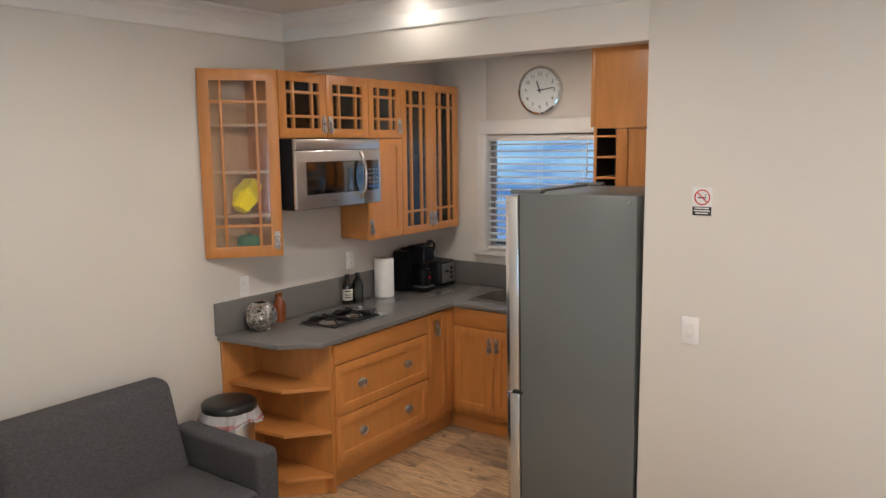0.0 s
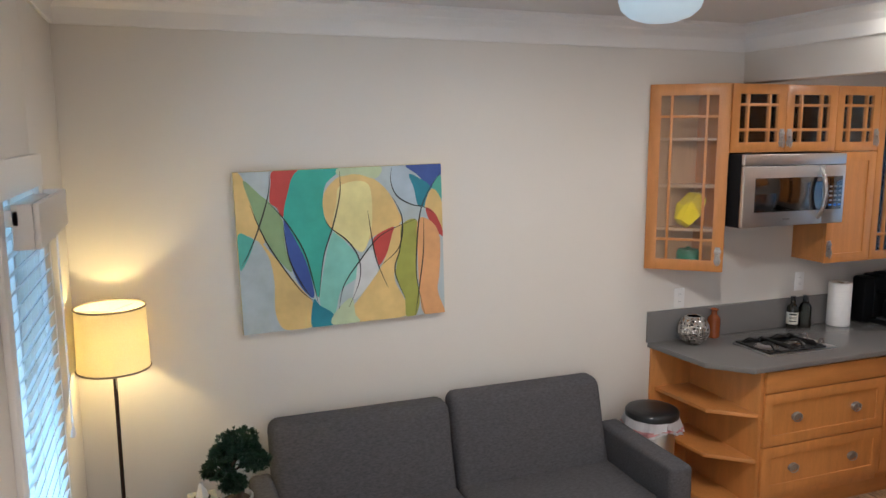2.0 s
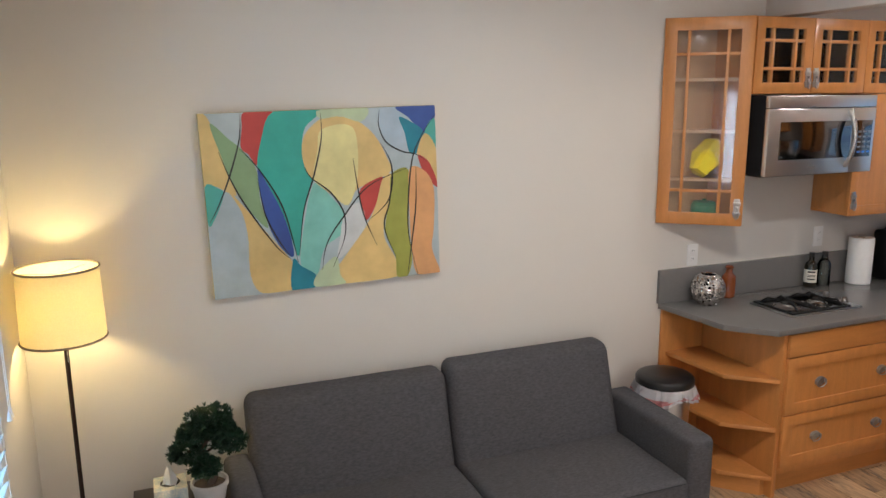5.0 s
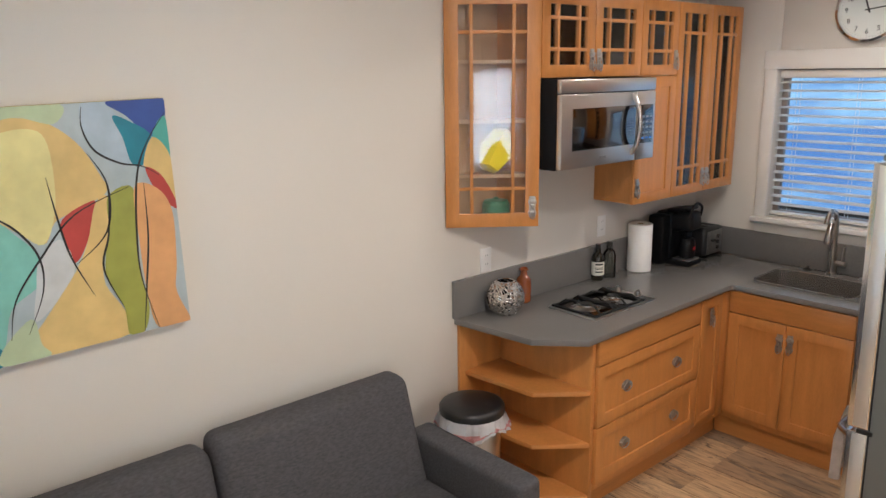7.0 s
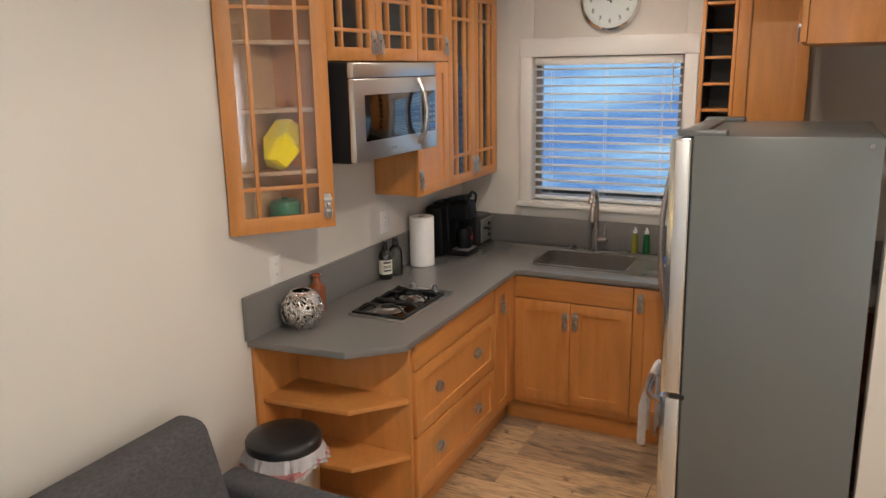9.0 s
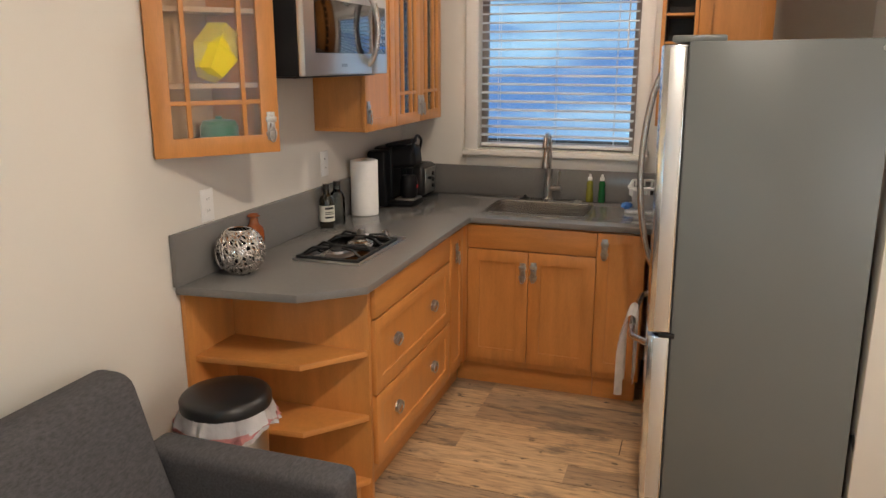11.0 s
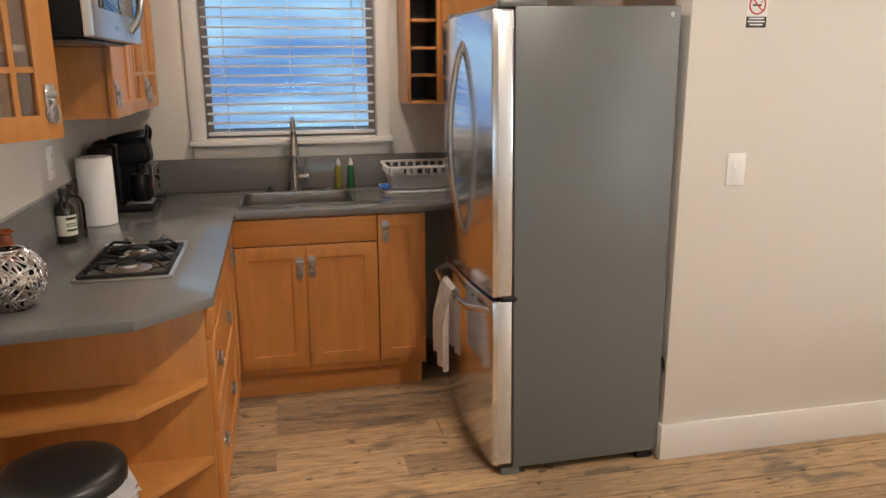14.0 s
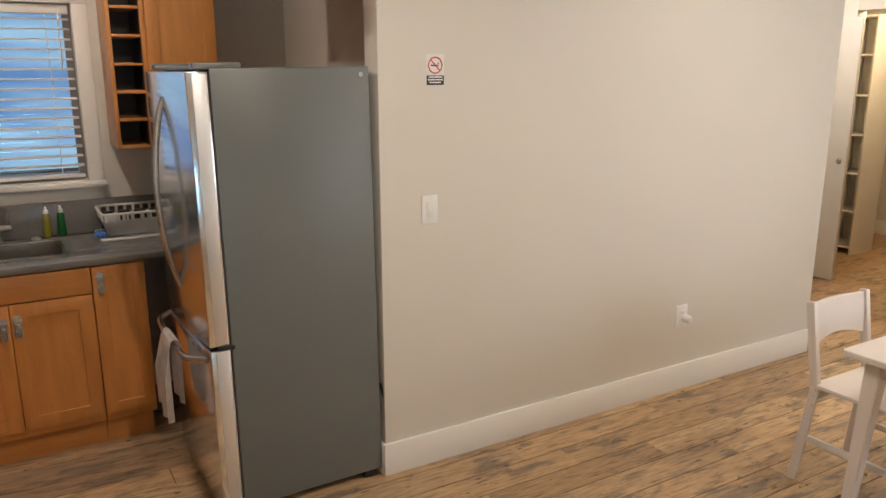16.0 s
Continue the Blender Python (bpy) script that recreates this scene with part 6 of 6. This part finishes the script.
# ---- dining corner and closet ----
dt = thing("dining_table", (4.15, -1.60, 0), "white painted dining table", "table")
part("tabletop", prism(rounded(3.520, -2.02, 4.75, -1.215, 0.02), 0.722, 0.745, 0.003), M_CHAIR, dt)
part("apron", B((3.60, -1.94, 0.650), (4.67, -1.285, 0.7215), 0.003), M_CHAIR, dt)
for x, y, sx, sy in ((3.615, -1.30, -1, 1), (4.655, -1.30, 1, 1), (3.615, -1.93, -1, -1), (4.655, -1.93, 1, -1)):
    bm = bmesh.new()
    tp = [bm.verts.new((x + a * 0.030, y + b * 0.030, 0.70)) for a, b in ((-1, -1), (1, -1), (1, 1), (-1, 1))]
    bt = [bm.verts.new((x + sx * 0.03 + a * 0.018, y + sy * 0.03 + b * 0.018, 0.0)) for a, b in ((-1, -1), (1, -1), (1, 1), (-1, 1))]
    for i in range(4):
        bm.faces.new((tp[i], tp[(i + 1) % 4], bt[(i + 1) % 4], bt[i]))
    bm.faces.new(tp)
    bm.faces.new(bt[::-1])
    bmesh.ops.bevel(bm, geom=bm.edges[:], offset=0.004, segments=2, affect="EDGES")
    part("leg", bm, M_CHAIR, dt)

ch = thing("dining_chair", (4.0, -1.10, 0), "white painted wooden dining chair tucked at the table", "chair")


def bar(a, b, w, d):
    a, b = Vector(a), Vector(b)
    m = Matrix.Translation((a + b) / 2) @ (b - a).to_track_quat("Z", "Y").to_matrix().to_4x4()
    return tf(B((-w / 2, -d / 2, -(b - a).length / 2), (w / 2, d / 2, (b - a).length / 2), 0.003), m)


for x in (3.80, 4.165):
    part("back_post", bar((x, -0.965, 0.42), (x, -0.905, 0.795), 0.026, 0.036), M_CHAIR, ch)
    part("rear_leg", bar((x, -0.965, 0.44), (x - 0.02 if x < 4 else x + 0.02, -0.915, 0.0), 0.026, 0.036), M_CHAIR, ch)
    part("front_leg", bar((x, -1.325, 0.43), (x, -1.345, 0.0), 0.028, 0.032), M_CHAIR, ch)
    part("side_rail", bar((x, -0.955, 0.20), (x, -1.335, 0.20), 0.020, 0.028), M_CHAIR, ch)
    for z in (0.36, 0.40):
        part("screw", lathe([(0, 0.002), (0.005, 0.001), (0.005, 0)], (0, 0, 0), 8, None, pose(x - 0.013, -0.965, z, 0, -90, 0)), M_PEWTER, ch)
bm = bmesh.new()
rows = []
for i in range(11):
    f = i / 10
    x, bow = 3.813 + (4.152 - 3.813) * f, 0.020 * math.sin(math.pi * f)
    low = 0.610 + 0.028 * math.sin(math.pi * f)
    rows.append([bm.verts.new(p) for p in ((x, -0.937 + bow, low), (x, -0.917 + bow, low), (x, -0.898 + bow, 0.785), (x, -0.916 + bow, 0.785))])
for a, b in zip(rows, rows[1:]):
    for k in range(4):
        bm.faces.new((a[k], a[(k + 1) % 4], b[(k + 1) % 4], b[k]))
bm.faces.new(rows[0])
bm.faces.new(rows[-1][::-1])
part("backrest", bm, M_CHAIR, ch)
part("seat", prism(rounded(3.785, -1.355, 4.180, -0.955, 0.03), 0.436, 0.456, 0.005), M_CHAIR, ch)
for y in (-0.965, -1.325):
    part("seat_rail", B((3.812, y - 0.010, 0.385), (4.153, y + 0.010, 0.435), 0.002), M_CHAIR, ch)

CW = 6.86   # closet front
wall("wall_closet_left", (CW, 0.95, 0), (CW + W, YN, 2.85), "white painted wall beside the closet", M_TRIM)
wall("wall_closet_top", (CW, -0.30, 2.17), (CW + W, 0.95, 2.85), "white painted wall above the closet opening", M_TRIM)
wall("wall_closet_right", (CW, YS, 0), (CW + W, -0.30, 2.85), "white painted wall beside the closet", M_TRIM)
dr1 = thing("door_1", (6.85, 1.0, 0), "white flat closet door slid open", "door", "", "structure")
part("door_leaf", B((6.815, 0.872, 0.010), (6.850, 1.62, 2.12), 0.003), M_TRIM, dr1)
part("door_handle", lathe([(0.0, 0.004), (0.02, 0.004), (0.024, 0.0)], (0, 0, 0), 20, None, pose(6.815, 0.93, 1.0, 0, -90, 0)), M_STEEL, dr1)
wall("wall_hall_end", (5.95, -3.6, 0), (6.02, -0.085, 2.85), "white painted partition beside the hall", M_TRIM)
sh = thing("closet_shelf_tower", (8.05, 1.50, 0), "white closet shelf tower with open compartments", "shelf")
part("side_panel", B((7.82, 1.640, 0), (8.18, 1.660, 2.20), 0.002), M_TRIM, sh)
part("side_panel", B((7.82, 1.335, 0), (8.18, 1.355, 2.20), 0.002), M_TRIM, sh)
part("back_panel", B((8.165, 1.356, 0.02), (8.18, 1.639, 2.18)), M_TRIM, sh)
for z in (0.06, 0.40, 0.76, 1.12, 1.48, 1.84, 2.18):
    part("shelf", B((7.822, 1.356, z), (8.164, 1.639, z + 0.019), 0.002), M_TRIM, sh)
hs = thing("closet_shelf", (8.6, 0.8, 1.86), "white long closet shelf", "shelf")
part("board", B((8.25, -0.2, 1.86), (XF + 0.002, 1.336, 1.885), 0.003), M_TRIM, hs)
hr = thing("hanging_rod", (8.45, 0.5, 1.76), "steel closet hanging rod", "rod")
part("rod", tube([(8.45, -0.2, 1.76), (8.45, 1.334, 1.76)], 0.014, 12), M_STEEL, hr)
for y in (-0.1, 1.25):
    part("bracket", B((8.44, y - 0.008, 1.765), (8.46, y + 0.008, 1.8602), 0.001), M_STEEL, hr)
for k in range(7):
    y = 0.72 + 0.075 * k
    hg = thing("clothes_hanger", (8.45, y, 1.55), "dark empty hanger on the closet rod", "hanger", "hangers on the rod")
    part("hook", tube(spline([(8.45, y, 1.66), (8.455, y, 1.735), (8.468, y, 1.757), (8.45, y, 1.7745), (8.432, y, 1.756)], 5), 0.003, 6), M_BLACK, hg)
    part("frame", tube([(8.45, y, 1.665), (8.27, y, 1.585), (8.63, y, 1.585)], 0.011, 8, None, True), M_CLOTH, hg)

# ---- floor planks ----
PW, PL = 0.150, 0.905
fl0 = bpy.data.objects["floor"]
shared = {}


def plank_mesh(length):
    key = round(length, 3)
    if key not in shared:
        bm = bmesh.new()
        hx, hy, c = length / 2 - 0.0021, PW / 2 - 0.0021, 0.0008
        b = [bm.verts.new((sx * hx, sy * hy, -0.002)) for sx, sy in ((-1, -1), (1, -1), (1, 1), (-1, 1))]
        s = [bm.verts.new((sx * hx, sy * hy, -0.0008)) for sx, sy in ((-1, -1), (1, -1), (1, 1), (-1, 1))]
        t = [bm.verts.new((sx * (hx - c), sy * (hy - c), 0.0)) for sx, sy in ((-1, -1), (1, -1), (1, 1), (-1, 1))]
        for p, q in ((b, s), (s, t)):
            for i in range(4):
                bm.faces.new((p[i], p[(i + 1) % 4], q[(i + 1) % 4], q[i]))
        bm.faces.new(t)
        shared[key] = mesh_of("plank", bm, M_PLANK, False)
    return shared[key]


rng = random.Random(21)
count = 0
rest = bmesh.new()
row = 0
y = YS + PW / 2 - 0.03
while y < YN:
    x = -rng.choice((0.15, 0.35, 0.55, 0.75))
    while x < XF:
        a, b = max(x, 0.0), min(x + PL, XF)
        inside = (y < 0.14) or (0.0 <= a and b < XK + 0.9 and y < YB) or (b > XE - 0.5)
        if inside and b - a > 0.08:
            if a < 5.6 and count < 300:
                o = new("plank", plank_mesh(round(b - a, 2)))
                o.parent = fl0
                o.location = ((a + b) / 2, y, 0.0)
                count += 1
            else:
                box(rest, (a + 0.0012, y - PW / 2 + 0.0012, -0.002), (b - 0.0012, y + PW / 2 - 0.0012, -0.0001))
        x += PL
    y += PW
    row += 1
ro = part("far_planks", rest, M_PLANK, fl0, "", False)
tagged(ro, "", "", "", "stuff")
